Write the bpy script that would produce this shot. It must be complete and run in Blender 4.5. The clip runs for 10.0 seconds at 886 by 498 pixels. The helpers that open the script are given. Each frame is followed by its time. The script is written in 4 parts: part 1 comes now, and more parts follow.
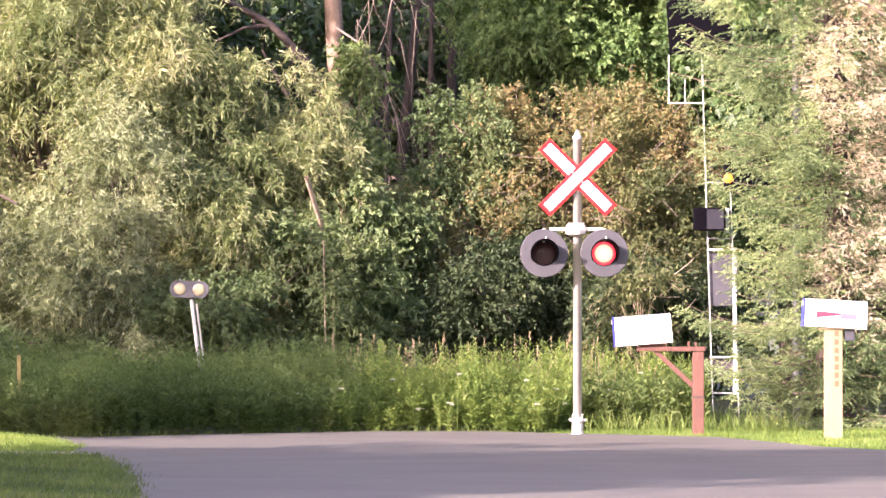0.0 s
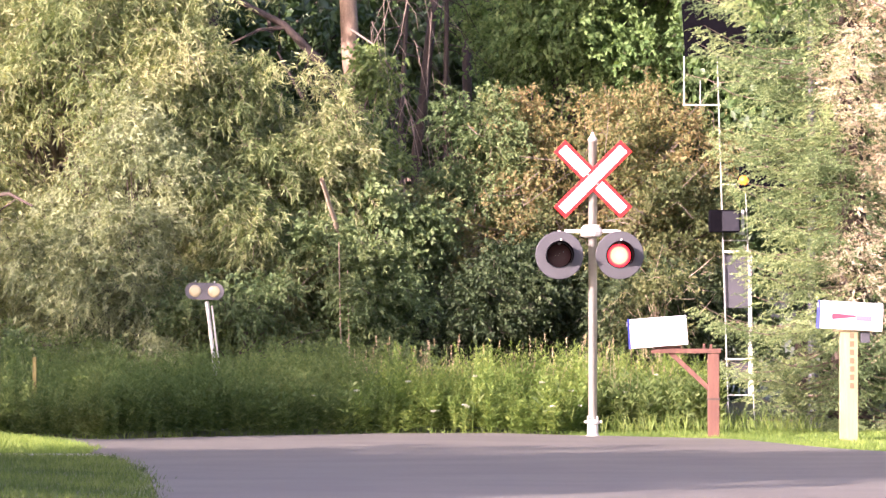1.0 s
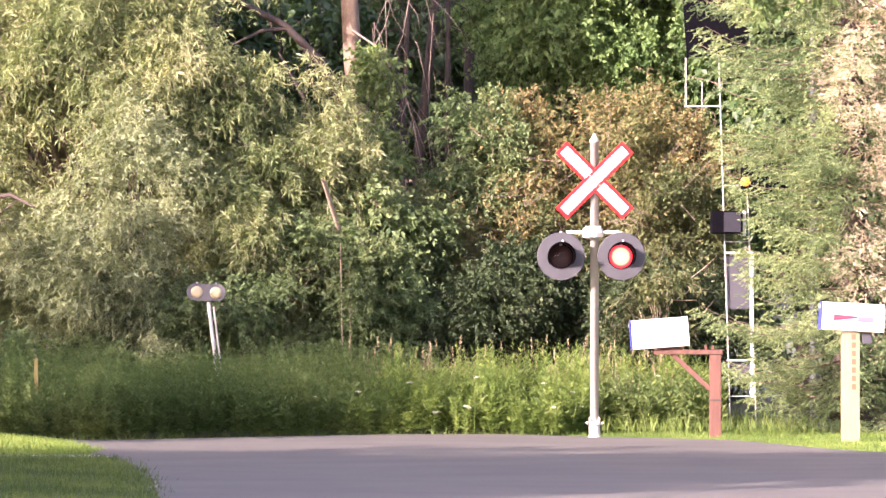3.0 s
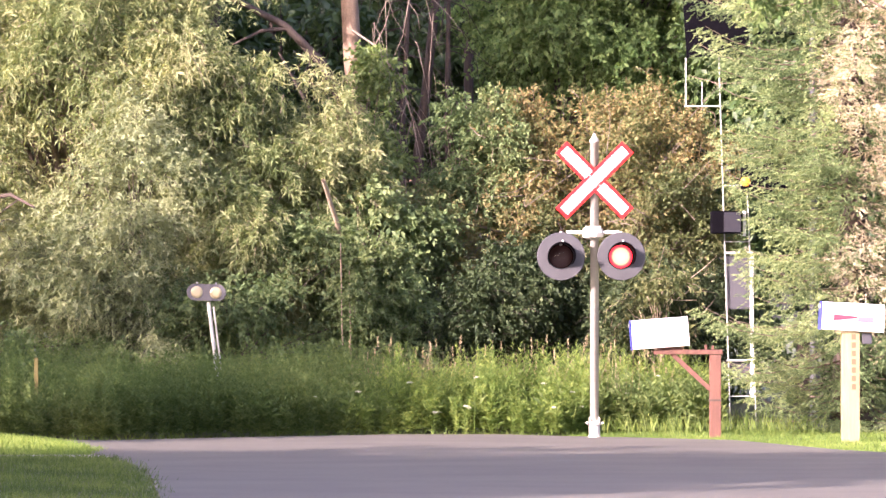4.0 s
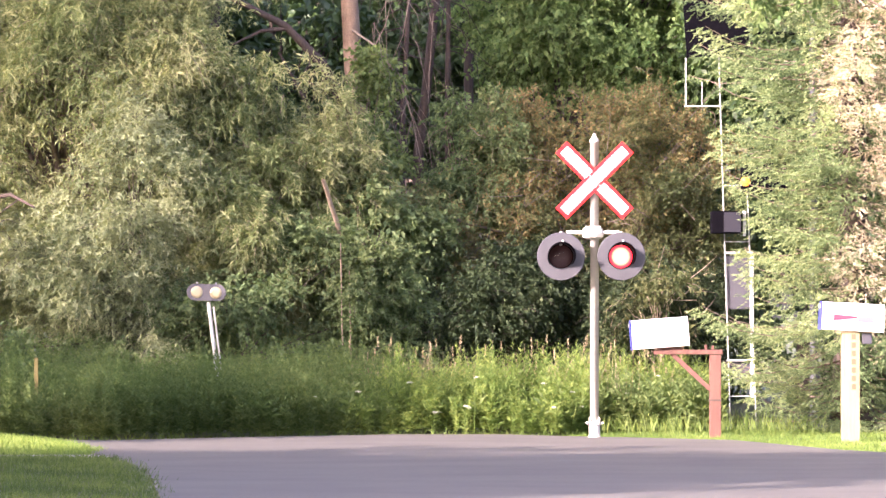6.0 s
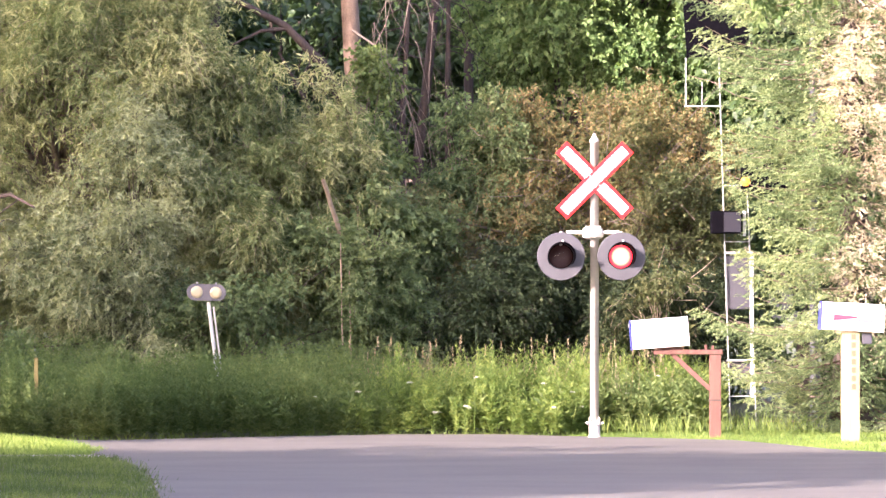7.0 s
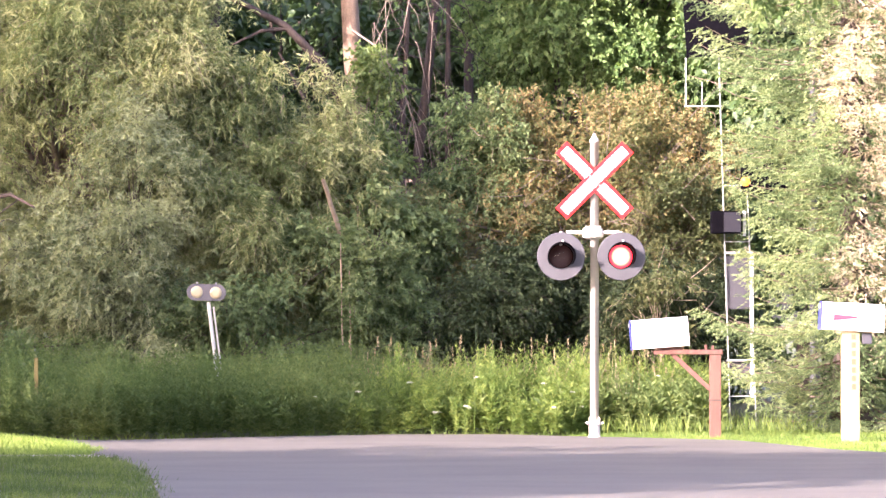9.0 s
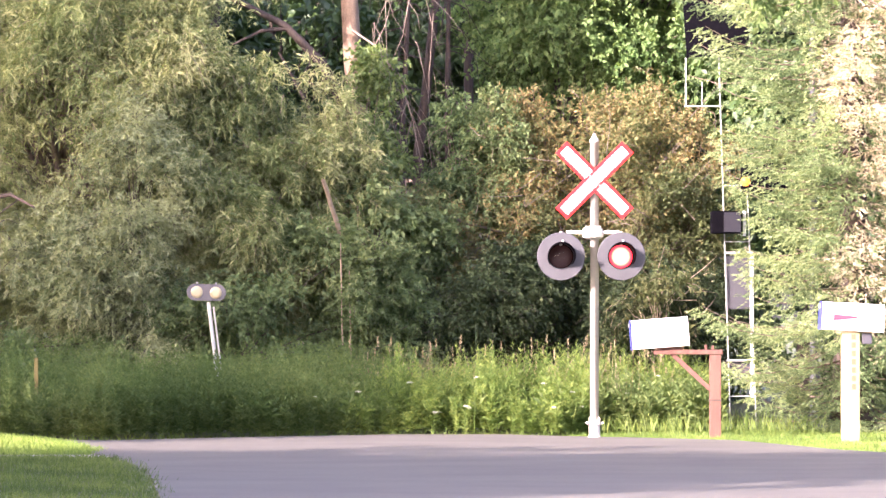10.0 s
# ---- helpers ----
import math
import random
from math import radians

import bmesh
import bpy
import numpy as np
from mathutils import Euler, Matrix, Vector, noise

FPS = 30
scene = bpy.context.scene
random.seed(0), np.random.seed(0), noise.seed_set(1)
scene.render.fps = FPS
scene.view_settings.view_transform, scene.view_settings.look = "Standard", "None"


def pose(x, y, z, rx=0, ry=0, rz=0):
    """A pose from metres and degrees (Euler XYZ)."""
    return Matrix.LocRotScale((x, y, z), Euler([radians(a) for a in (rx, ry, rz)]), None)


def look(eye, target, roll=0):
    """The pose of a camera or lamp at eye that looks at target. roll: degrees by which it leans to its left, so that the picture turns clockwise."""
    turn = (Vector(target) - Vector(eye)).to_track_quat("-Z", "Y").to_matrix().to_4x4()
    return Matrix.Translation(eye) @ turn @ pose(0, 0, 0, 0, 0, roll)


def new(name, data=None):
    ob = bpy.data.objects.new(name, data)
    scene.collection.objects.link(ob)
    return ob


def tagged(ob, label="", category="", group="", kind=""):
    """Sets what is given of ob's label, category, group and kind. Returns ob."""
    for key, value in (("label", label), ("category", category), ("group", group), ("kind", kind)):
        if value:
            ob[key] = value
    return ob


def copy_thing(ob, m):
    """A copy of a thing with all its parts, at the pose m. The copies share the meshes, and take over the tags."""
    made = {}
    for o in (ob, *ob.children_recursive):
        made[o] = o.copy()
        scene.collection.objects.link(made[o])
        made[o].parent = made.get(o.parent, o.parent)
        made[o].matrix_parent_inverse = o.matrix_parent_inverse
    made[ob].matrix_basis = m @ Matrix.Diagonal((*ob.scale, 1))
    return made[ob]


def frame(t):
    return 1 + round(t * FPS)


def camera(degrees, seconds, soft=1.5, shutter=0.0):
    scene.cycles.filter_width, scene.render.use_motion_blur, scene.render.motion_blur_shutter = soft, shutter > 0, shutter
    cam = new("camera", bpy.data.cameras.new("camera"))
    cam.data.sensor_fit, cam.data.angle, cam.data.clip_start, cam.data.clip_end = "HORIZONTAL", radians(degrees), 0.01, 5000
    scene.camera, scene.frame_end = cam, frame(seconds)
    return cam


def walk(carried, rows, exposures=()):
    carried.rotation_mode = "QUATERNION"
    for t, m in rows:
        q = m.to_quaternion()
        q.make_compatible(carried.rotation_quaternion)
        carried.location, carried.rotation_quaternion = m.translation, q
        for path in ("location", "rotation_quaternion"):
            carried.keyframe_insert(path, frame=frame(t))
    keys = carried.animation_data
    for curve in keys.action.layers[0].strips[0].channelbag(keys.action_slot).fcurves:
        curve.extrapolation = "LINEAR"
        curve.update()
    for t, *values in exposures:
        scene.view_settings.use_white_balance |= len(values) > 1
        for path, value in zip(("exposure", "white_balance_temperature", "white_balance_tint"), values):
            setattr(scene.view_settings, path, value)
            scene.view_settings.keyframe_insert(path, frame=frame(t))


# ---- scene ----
# camera: a long lens on a tripod at eye height, knocked during the first second
LENS = 12.0
FOCAL = 784 / math.tan(radians(LENS / 2))
cam = camera(LENS, 10.0, soft=1.5)


def aim(right, down):
    """The camera's pose, turned from its resting aim by small shifts."""
    return pose(0, 0, 1.55, 90 + math.degrees((120 + down) / FOCAL), 0, math.degrees(right / FOCAL))


SHAKE = [(0.0, -30, -5.5), (0.1, -28, 5), (0.2, -29, 3), (0.3, -33, -2), (0.4, -29, 2), (0.5, -18.5, 5), (0.6, -15, -2),
         (0.7, 35, -2), (0.8, 87, 6.5), (0.9, 28, 8.5), (1.0, -3, -2), (1.1, -1, 0), (1.3, 0, 0), (2.0, 0, 0), (10.0, 0, 0)]
walk(cam, [(t, aim(dx, dy)) for t, dx, dy in SHAKE],
     exposures=[(0.0, 2.32, 6120, 42), (3.0, 2.32, 6120, 42), (8.0, 2.74, 6000, 39), (10.0, 2.78, 6000, 39)])

# daylight: low warm evening sun from behind on the left, clear sky
SUN_EL = 22.0
SUN_AZ = 227.8
to_sun = Vector((math.sin(radians(SUN_AZ)) * math.cos(radians(SUN_EL)),
                 math.cos(radians(SUN_AZ)) * math.cos(radians(SUN_EL)), math.sin(radians(SUN_EL))))
world = bpy.data.worlds.new("sky")
scene.world = world
world.use_nodes = True
wn = world.node_tree.nodes
sky = wn.new("ShaderNodeTexSky")
sky.sky_type = "NISHITA"
sky.sun_disc = False
sky.sun_elevation = radians(SUN_EL)
sky.sun_rotation = radians(SUN_AZ)
sky.dust_density = 4.0
sky.ozone_density = 0.6
world.node_tree.links.new(sky.outputs[0], wn["Background"].inputs[0])
wn["Background"].inputs[1].default_value = 0.15
sun = new("sun", bpy.data.lights.new("sun", "SUN"))
sun.data.energy = 4.4
sun.data.angle = radians(0.55)
sun.data.color = (1.0, 0.88, 0.72)
sun.matrix_world = look(to_sun * 100, (0, 0, 0))


# ---- materials ----
def links(mat):
    nt = mat.node_tree
    return nt.nodes, nt.links, nt.nodes["Principled BSDF"]


def ramp_node(nodes, stops):
    r = nodes.new("ShaderNodeValToRGB")
    els = r.color_ramp.elements
    while len(els) < len(stops):
        els.new(0.5)
    for e, (p, c) in zip(els, stops):
        e.position, e.color = p, (*c, 1)
    return r


def surface(name, stops, scale=8.0, rough=0.7, metal=0.0, bump=0.15, fine=60.0, stretch=(1, 1, 1), spec=0.5, coat=0.0):
    """Noise-mottled surface at two scales with relief."""
    mat = bpy.data.materials.new(name)
    mat.use_nodes = True
    nodes, lk, bsdf = links(mat)
    tc = nodes.new("ShaderNodeTexCoord")
    mp = nodes.new("ShaderNodeMapping")
    mp.inputs["Scale"].default_value = stretch
    lk.new(tc.outputs["Object"], mp.inputs[0])
    a = nodes.new("ShaderNodeTexNoise")
    a.inputs["Scale"].default_value, a.inputs["Detail"].default_value = scale, 6
    b = nodes.new("ShaderNodeTexNoise")
    b.inputs["Scale"].default_value, b.inputs["Detail"].default_value = fine, 4
    lk.new(mp.outputs[0], a.inputs["Vector"])
    lk.new(mp.outputs[0], b.inputs["Vector"])
    mix = nodes.new("ShaderNodeMix")
    mix.inputs[0].default_value = 0.4
    lk.new(a.outputs["Fac"], mix.inputs[2])
    lk.new(b.outputs["Fac"], mix.inputs[3])
    r = ramp_node(nodes, stops)
    lk.new(mix.outputs[0], r.inputs[0])
    lk.new(r.outputs[0], bsdf.inputs["Base Color"])
    bp = nodes.new("ShaderNodeBump")
    bp.inputs["Strength"].default_value, bp.inputs["Distance"].default_value = bump, 0.01
    lk.new(mix.outputs[0], bp.inputs["Height"])
    lk.new(bp.outputs[0], bsdf.inputs["Normal"])
    bsdf.inputs["Roughness"].default_value, bsdf.inputs["Metallic"].default_value = rough, metal
    bsdf.inputs["Specular IOR Level"].default_value = spec
    bsdf.inputs["Coat Weight"].default_value = coat
    return mat


def leafy(name, stops, through_share=0.3, rough=0.45, patch=0.6, spec=0.5):
    """Leaves: each blade its own hue, drifting over the crown, some light passing through."""
    mat = bpy.data.materials.new(name)
    mat.use_nodes = True
    nodes, lk, bsdf = links(mat)
    geo = nodes.new("ShaderNodeNewGeometry")
    tc = nodes.new("ShaderNodeTexCoord")
    nz = nodes.new("ShaderNodeTexNoise")
    nz.inputs["Scale"].default_value, nz.inputs["Detail"].default_value = patch, 3
    lk.new(tc.outputs["Object"], nz.inputs["Vector"])
    mix = nodes.new("ShaderNodeMix")
    mix.inputs[0].default_value = 0.5
    lk.new(geo.outputs["Random Per Island"], mix.inputs[2])
    spread = nodes.new("ShaderNodeMapRange")
    spread.inputs[1].default_value, spread.inputs[2].default_value = 0.3, 0.7
    lk.new(nz.outputs["Fac"], spread.inputs[0])
    lk.new(spread.outputs[0], mix.inputs[3])
    r = ramp_node(nodes, stops)
    lk.new(mix.outputs[0], r.inputs[0])
    lk.new(r.outputs[0], bsdf.inputs["Base Color"])
    bsdf.inputs["Roughness"].default_value = rough
    bsdf.inputs["Specular IOR Level"].default_value = spec
    tr = nodes.new("ShaderNodeBsdfTranslucent")
    warm = nodes.new("ShaderNodeMix")
    warm.data_type, warm.blend_type = "RGBA", "MULTIPLY"
    warm.inputs[0].default_value = 1.0
    warm.inputs[7].default_value = (1.2, 1.2, 0.65, 1)
    lk.new(r.outputs[0], warm.inputs[6])
    lk.new(warm.outputs[2], tr.inputs[0])
    ms = nodes.new("ShaderNodeMixShader")
    ms.inputs[0].default_value = through_share
    lk.new(bsdf.outputs[0], ms.inputs[1])
    lk.new(tr.outputs[0], ms.inputs[2])
    lk.new(ms.outputs[0], nodes["Material Output"].inputs[0])
    return mat


def plain(name, color, rough=0.5, metal=0.0, glow=0.0, glow_color=None, coat=0.0):
    mat = bpy.data.materials.new(name)
    mat.use_nodes = True
    b = mat.node_tree.nodes["Principled BSDF"]
    b.inputs["Base Color"].default_value = (*color, 1)
    b.inputs["Roughness"].default_value, b.inputs["Metallic"].default_value = rough, metal
    b.inputs["Coat Weight"].default_value = coat
    if glow:
        b.inputs["Emission Color"].default_value = (*(glow_color or color), 1)
        b.inputs["Emission Strength"].default_value = glow
    return mat


M_ASPHALT = surface("asphalt", [(0.3, (0.054, 0.048, 0.034)), (0.7, (0.095, 0.086, 0.062))], 0.8, 0.85, bump=0.3, fine=45, stretch=(0.7, 1.2, 1))
M_GRAVEL = surface("gravel", [(0.3, (0.2, 0.18, 0.16)), (0.7, (0.36, 0.34, 0.31))], 5, 0.9, bump=0.6, fine=70)
M_SOIL = surface("soil", [(0.3, (0.035, 0.045, 0.015)), (0.7, (0.08, 0.095, 0.03))], 1.3, 0.95, bump=0.5, fine=30)
M_BARK = surface("bark", [(0.3, (0.09, 0.065, 0.045)), (0.7, (0.24, 0.18, 0.13))], 9, 0.9, bump=0.9, fine=40, stretch=(3, 3, 0.5))
M_BARK_DARK = surface("dark_bark", [(0.3, (0.03, 0.022, 0.016)), (0.7, (0.085, 0.06, 0.045))], 9, 0.9, bump=0.9, fine=40, stretch=(3, 3, 0.5))
M_BARK_PALE = surface("pale_bark", [(0.3, (0.085, 0.055, 0.036)), (0.7, (0.31, 0.22, 0.145))], 5, 0.85, bump=0.9, fine=40, stretch=(3, 3, 0.6))
M_SNAG = surface("barkless_wood", [(0.3, (0.2, 0.15, 0.1)), (0.7, (0.4, 0.31, 0.22))], 7, 0.8, bump=0.6, fine=40, stretch=(3, 3, 0.5))
M_DEAD = surface("dead_wood", [(0.3, (0.10, 0.078, 0.06)), (0.7, (0.23, 0.18, 0.14))], 12, 0.85, bump=0.5, fine=50)
M_POLE = surface("weathered_pole", [(0.25, (0.055, 0.042, 0.034)), (0.75, (0.2, 0.16, 0.14))], 5, 0.85, bump=0.7, fine=50, stretch=(5, 5, 0.35))
M_WOOD_RED = surface("stained_wood", [(0.3, (0.07, 0.028, 0.018)), (0.7, (0.14, 0.06, 0.037))], 6, 0.7, bump=0.4, fine=50, stretch=(4, 4, 0.5))
M_WOOD_PALE = surface("raw_wood", [(0.3, (0.19, 0.145, 0.07)), (0.7, (0.32, 0.26, 0.14))], 6, 0.7, bump=0.3, fine=50, stretch=(4, 4, 0.4))
M_GALV = surface("galvanised_steel", [(0.3, (0.40, 0.385, 0.335)), (0.7, (0.54, 0.52, 0.45))], 14, 0.45, 0.15, 0.08, fine=90)
M_CAST = surface("painted_casting", [(0.3, (0.46, 0.44, 0.38)), (0.7, (0.6, 0.57, 0.5))], 12, 0.45, 0.1, 0.1)
M_BLACK = surface("black_enamel", [(0.3, (0.035, 0.035, 0.038)), (0.7, (0.05, 0.05, 0.054))], 5, 0.55, 0.0, 0.05)
M_MATT = plain("matt_black", (0.003, 0.0028, 0.004), 0.95)
M_MATT.node_tree.nodes["Principled BSDF"].inputs["Specular IOR Level"].default_value = 0.03
M_WHITE = surface("white_paint", [(0.3, (0.76, 0.76, 0.77)), (0.7, (0.85, 0.85, 0.86))], 6, 0.4, 0.0, 0.05, coat=0.2)
M_SHEET = plain("reflective_white", (0.88, 0.88, 0.87), 0.35, coat=0.3)
M_SHEET_RED = surface("reflective_red", [(0.3, (0.46, 0.008, 0.006)), (0.7, (0.58, 0.014, 0.010))], 8, 0.5, 0.0, 0.02, spec=0.3, coat=0.1)
# blue on the mailbox doors imitates the lens's colour fringe on white edges
M_BLUE_FRINGE = plain("blue_fringe", (0.05, 0.06, 0.4), 0.4)
M_RED = plain("red_paint", (0.6, 0.03, 0.05), 0.45)
M_GREY = surface("grey_panel", [(0.3, (0.03, 0.03, 0.036)), (0.7, (0.05, 0.05, 0.058))], 3, 0.6, 0.0, 0.05)
M_LETTER = plain("brown_letter_paint", (0.25, 0.085, 0.04), 0.6)
M_CREAM = plain("cream_reflector", (0.42, 0.36, 0.2), 0.3, coat=0.2)
M_AMBER = plain("amber_glow", (0.9, 0.3, 0.01), 0.4, glow=0.35, glow_color=(1.0, 0.33, 0.02))
M_TAG = plain("aluminium_tag", (0.7, 0.7, 0.7), 0.35, 0.6)
M_RUST = surface("rusty_yellow", [(0.3, (0.06, 0.05, 0.01)), (0.7, (0.11, 0.092, 0.016))], 12, 0.7, 0.1, 0.3)
M_LENS_OFF = plain("dark_red_lens", (0.05, 0.003, 0.004), 0.5)

M_WILLOW = leafy("willow_leaf", [(0.15, (0.10, 0.14, 0.052)), (0.5, (0.195, 0.235, 0.10)), (0.85, (0.39, 0.39, 0.205))], 0.42, 0.6, 0.6, 0.2)
M_WILLOW_GREY = leafy("silver_willow_leaf", [(0.15, (0.11, 0.148, 0.065)), (0.5, (0.2, 0.238, 0.115)), (0.85, (0.33, 0.355, 0.19))], 0.3, 0.55, 0.6, 0.3)
M_BROWN = leafy("browning_leaf", [(0.1, (0.078, 0.108, 0.034)), (0.45, (0.145, 0.154, 0.06)), (0.9, (0.26, 0.182, 0.082))], 0.35, 0.6, 0.9, 0.2)
M_OLIVE = leafy("olive_leaf", [(0.15, (0.06, 0.082, 0.03)), (0.5, (0.10, 0.12, 0.045)), (0.85, (0.17, 0.16, 0.07))], 0.3, 0.6, 0.8, 0.2)
M_GREEN = leafy("shrub_leaf", [(0.15, (0.064, 0.108, 0.042)), (0.5, (0.108, 0.158, 0.062)), (0.85, (0.18, 0.225, 0.092))], 0.35, 0.6, 0.6, 0.2)
# shrub leaf colour darkened to stand for the shade in the hollow
M_SHRUB_DIM = leafy("shade_dimmed_shrub_leaf", [(0.15, (0.024, 0.043, 0.016)), (0.5, (0.04, 0.062, 0.024)), (0.85, (0.072, 0.095, 0.038))], 0.25, 0.6, 0.6, 0.2)
M_FRESH = leafy("fresh_leaf", [(0.15, (0.06, 0.115, 0.03)), (0.5, (0.11, 0.165, 0.048)), (0.85, (0.18, 0.24, 0.075))], 0.3, 0.55, 0.6, 0.3)
M_MAPLE = leafy("maple_leaf", [(0.15, (0.084, 0.155, 0.05)), (0.5, (0.15, 0.235, 0.08)), (0.85, (0.225, 0.31, 0.112))], 0.4, 0.7, 0.6, 0.15)
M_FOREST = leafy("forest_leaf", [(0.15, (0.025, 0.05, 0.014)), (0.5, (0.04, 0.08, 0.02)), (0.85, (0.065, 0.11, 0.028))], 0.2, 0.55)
M_NEEDLE = leafy("spruce_needle", [(0.15, (0.052, 0.092, 0.036)), (0.5, (0.15, 0.21, 0.085)), (0.85, (0.34, 0.395, 0.165))], 0.15, 0.55, 0.7, 0.2)
M_NEEDLE_DRY = leafy("dry_needle", [(0.15, (0.38, 0.28, 0.18)), (0.5, (0.52, 0.45, 0.32)), (0.85, (0.56, 0.56, 0.42))], 0.25, 0.55, 1.5)
# two tones of one leaf: dimmed for shaded left weeds, brightened for sunlit right
M_WEED_DIM = leafy("dim_weed_leaf", [(0.15, (0.06, 0.105, 0.03)), (0.5, (0.115, 0.17, 0.054)), (0.85, (0.19, 0.24, 0.082))], 0.45, 0.6, 0.8, 0.2)
M_WEED_LIT = leafy("lit_weed_leaf", [(0.15, (0.085, 0.145, 0.03)), (0.5, (0.155, 0.23, 0.05)), (0.85, (0.28, 0.34, 0.09))], 0.4, 0.55, 1.2, 0.25)
M_GRASS = leafy("grass_blade", [(0.15, (0.06, 0.115, 0.018)), (0.5, (0.115, 0.185, 0.03)), (0.85, (0.22, 0.285, 0.06))], 0.35, 0.5, 0.7, 0.3)
# grass colour lowered so that the bank reads as shaded
M_GRASS_DIM = leafy("shade_dimmed_grass_blade", [(0.15, (0.03, 0.06, 0.012)), (0.5, (0.06, 0.10, 0.02)), (0.85, (0.12, 0.16, 0.04))], 0.3, 0.55, 0.7, 0.25)
M_RAIL = surface("weathered_white_rail", [(0.3, (0.36, 0.37, 0.34)), (0.7, (0.5, 0.5, 0.47))], 8, 0.5, 0.0, 0.05)
M_STRAW = leafy("seed_head", [(0.15, (0.22, 0.15, 0.08)), (0.5, (0.32, 0.25, 0.14)), (0.85, (0.45, 0.38, 0.24))], 0.2, 0.6)
M_PETAL = leafy("white_umbel", [(0.15, (0.4, 0.42, 0.32)), (0.85, (0.6, 0.6, 0.52))], 0.3, 0.6)


# ---- mesh helpers ----
def solid(name, bm, mat, parent=None, label="", smooth=False):
    me = bpy.data.meshes.new(name)
    bm.normal_update()
    bm.to_mesh(me)
    bm.free()
    me.materials.append(mat)
    if smooth:
        me.shade_smooth()
    ob = new(name, me)
    ob.parent = parent
    return tagged(ob, label)


def part(name, bm, material, parent, label="", smooth=False):
    return solid(name, bm, material, parent, label, smooth)


def arrays(name, verts, faces, mat, parent=None, label="", smooth=False):
    """A mesh from vertex and equal-sided face arrays."""
    verts, faces = np.asarray(verts, np.float32).reshape(-1, 3), np.asarray(faces, np.int32)
    me = bpy.data.meshes.new(name)
    n, k = faces.shape
    me.vertices.add(len(verts))
    me.vertices.foreach_set("co", verts.ravel())
    me.loops.add(n * k)
    me.loops.foreach_set("vertex_index", faces.ravel())
    me.polygons.add(n)
    me.polygons.foreach_set("loop_start", np.arange(0, n * k, k, dtype=np.int32))
    me.update(calc_edges=True)
    me.materials.append(mat)
    if smooth:
        me.shade_smooth()
    ob = new(name, me)
    ob.parent = parent
    return tagged(ob, label)


def box(bm, x0, x1, y0, y1, z0, z1, bevel=0.0, m=None):
    r = bmesh.ops.create_cube(bm, size=1.0)["verts"]
    bmesh.ops.scale(bm, vec=(x1 - x0, y1 - y0, z1 - z0), verts=r)
    bmesh.ops.translate(bm, vec=((x0 + x1) / 2, (y0 + y1) / 2, (z0 + z1) / 2), verts=r)
    if m is not None:
        bmesh.ops.transform(bm, matrix=m, verts=r)
    if bevel:
        es = list({e for v in r for e in v.link_edges})
        bmesh.ops.bevel(bm, geom=es, offset=bevel, segments=2, affect="EDGES", profile=0.6)
    return bm


def boxed(x0, x1, y0, y1, z0, z1, bevel=0.0, m=None):
    return box(bmesh.new(), x0, x1, y0, y1, z0, z1, bevel, m)


def lathe(profile, sides=32, axis="z", origin=(0, 0, 0), closed=True):
    """Turns (radius, height) pairs round an axis."""
    bm = bmesh.new()
    rings = []
    for r, h in profile:
        ring = []
        for i in range(sides):
            a = 2 * math.pi * i / sides
            p = (r * math.cos(a), r * math.sin(a), h) if axis == "z" else (r * math.cos(a), -h, r * math.sin(a))
            ring.append(bm.verts.new(Vector(p) + Vector(origin)))
        rings.append(ring)
    for a, b in zip(rings, rings[1:]):
        for i in range(sides):
            bm.faces.new((a[i], a[(i + 1) % sides], b[(i + 1) % sides], b[i]))
    if closed:
        bm.faces.new(list(reversed(rings[0])))
        bm.faces.new(rings[-1])
    bmesh.ops.recalc_face_normals(bm, faces=bm.faces)
    return bm


class Tubes:
    """Collects tapered tubes into one mesh."""

    def __init__(self):
        self.v, self.f, self.n = [], [], 0

    def add(self, path, radii, sides=6):
        path = np.asarray(path, float)
        tang = np.gradient(path, axis=0)
        tang /= np.linalg.norm(tang, axis=1, keepdims=True) + 1e-9
        ref = np.array([0.31, 0.2, 0.93]) if abs(tang[0][2]) < 0.8 else np.array([1.0, 0.1, 0.0])
        a = np.cross(tang, ref)
        a /= np.linalg.norm(a, axis=1, keepdims=True) + 1e-9
        b = np.cross(tang, a)
        ang = np.arange(sides) * 2 * np.pi / sides
        ring = a[:, None] * np.cos(ang)[None, :, None] + b[:, None] * np.sin(ang)[None, :, None]
        v = path[:, None] + ring * np.asarray(radii, float)[:, None, None]
        m = len(path)
        i, j = np.meshgrid(np.arange(m - 1), np.arange(sides), indexing="ij")
        k = (j + 1) % sides
        f = np.stack([i * sides + j, i * sides + k, (i + 1) * sides + k, (i + 1) * sides + j], -1).reshape(-1, 4)
        self.v.append(v.reshape(-1, 3))
        self.f.append(f + self.n)
        self.n += m * sides

    def make(self, name, mat, parent=None, label=""):
        return arrays(name, np.concatenate(self.v), np.concatenate(self.f), mat, parent, label, True)


def unit(v):
    return v / (np.linalg.norm(v, axis=-1, keepdims=True) + 1e-9)


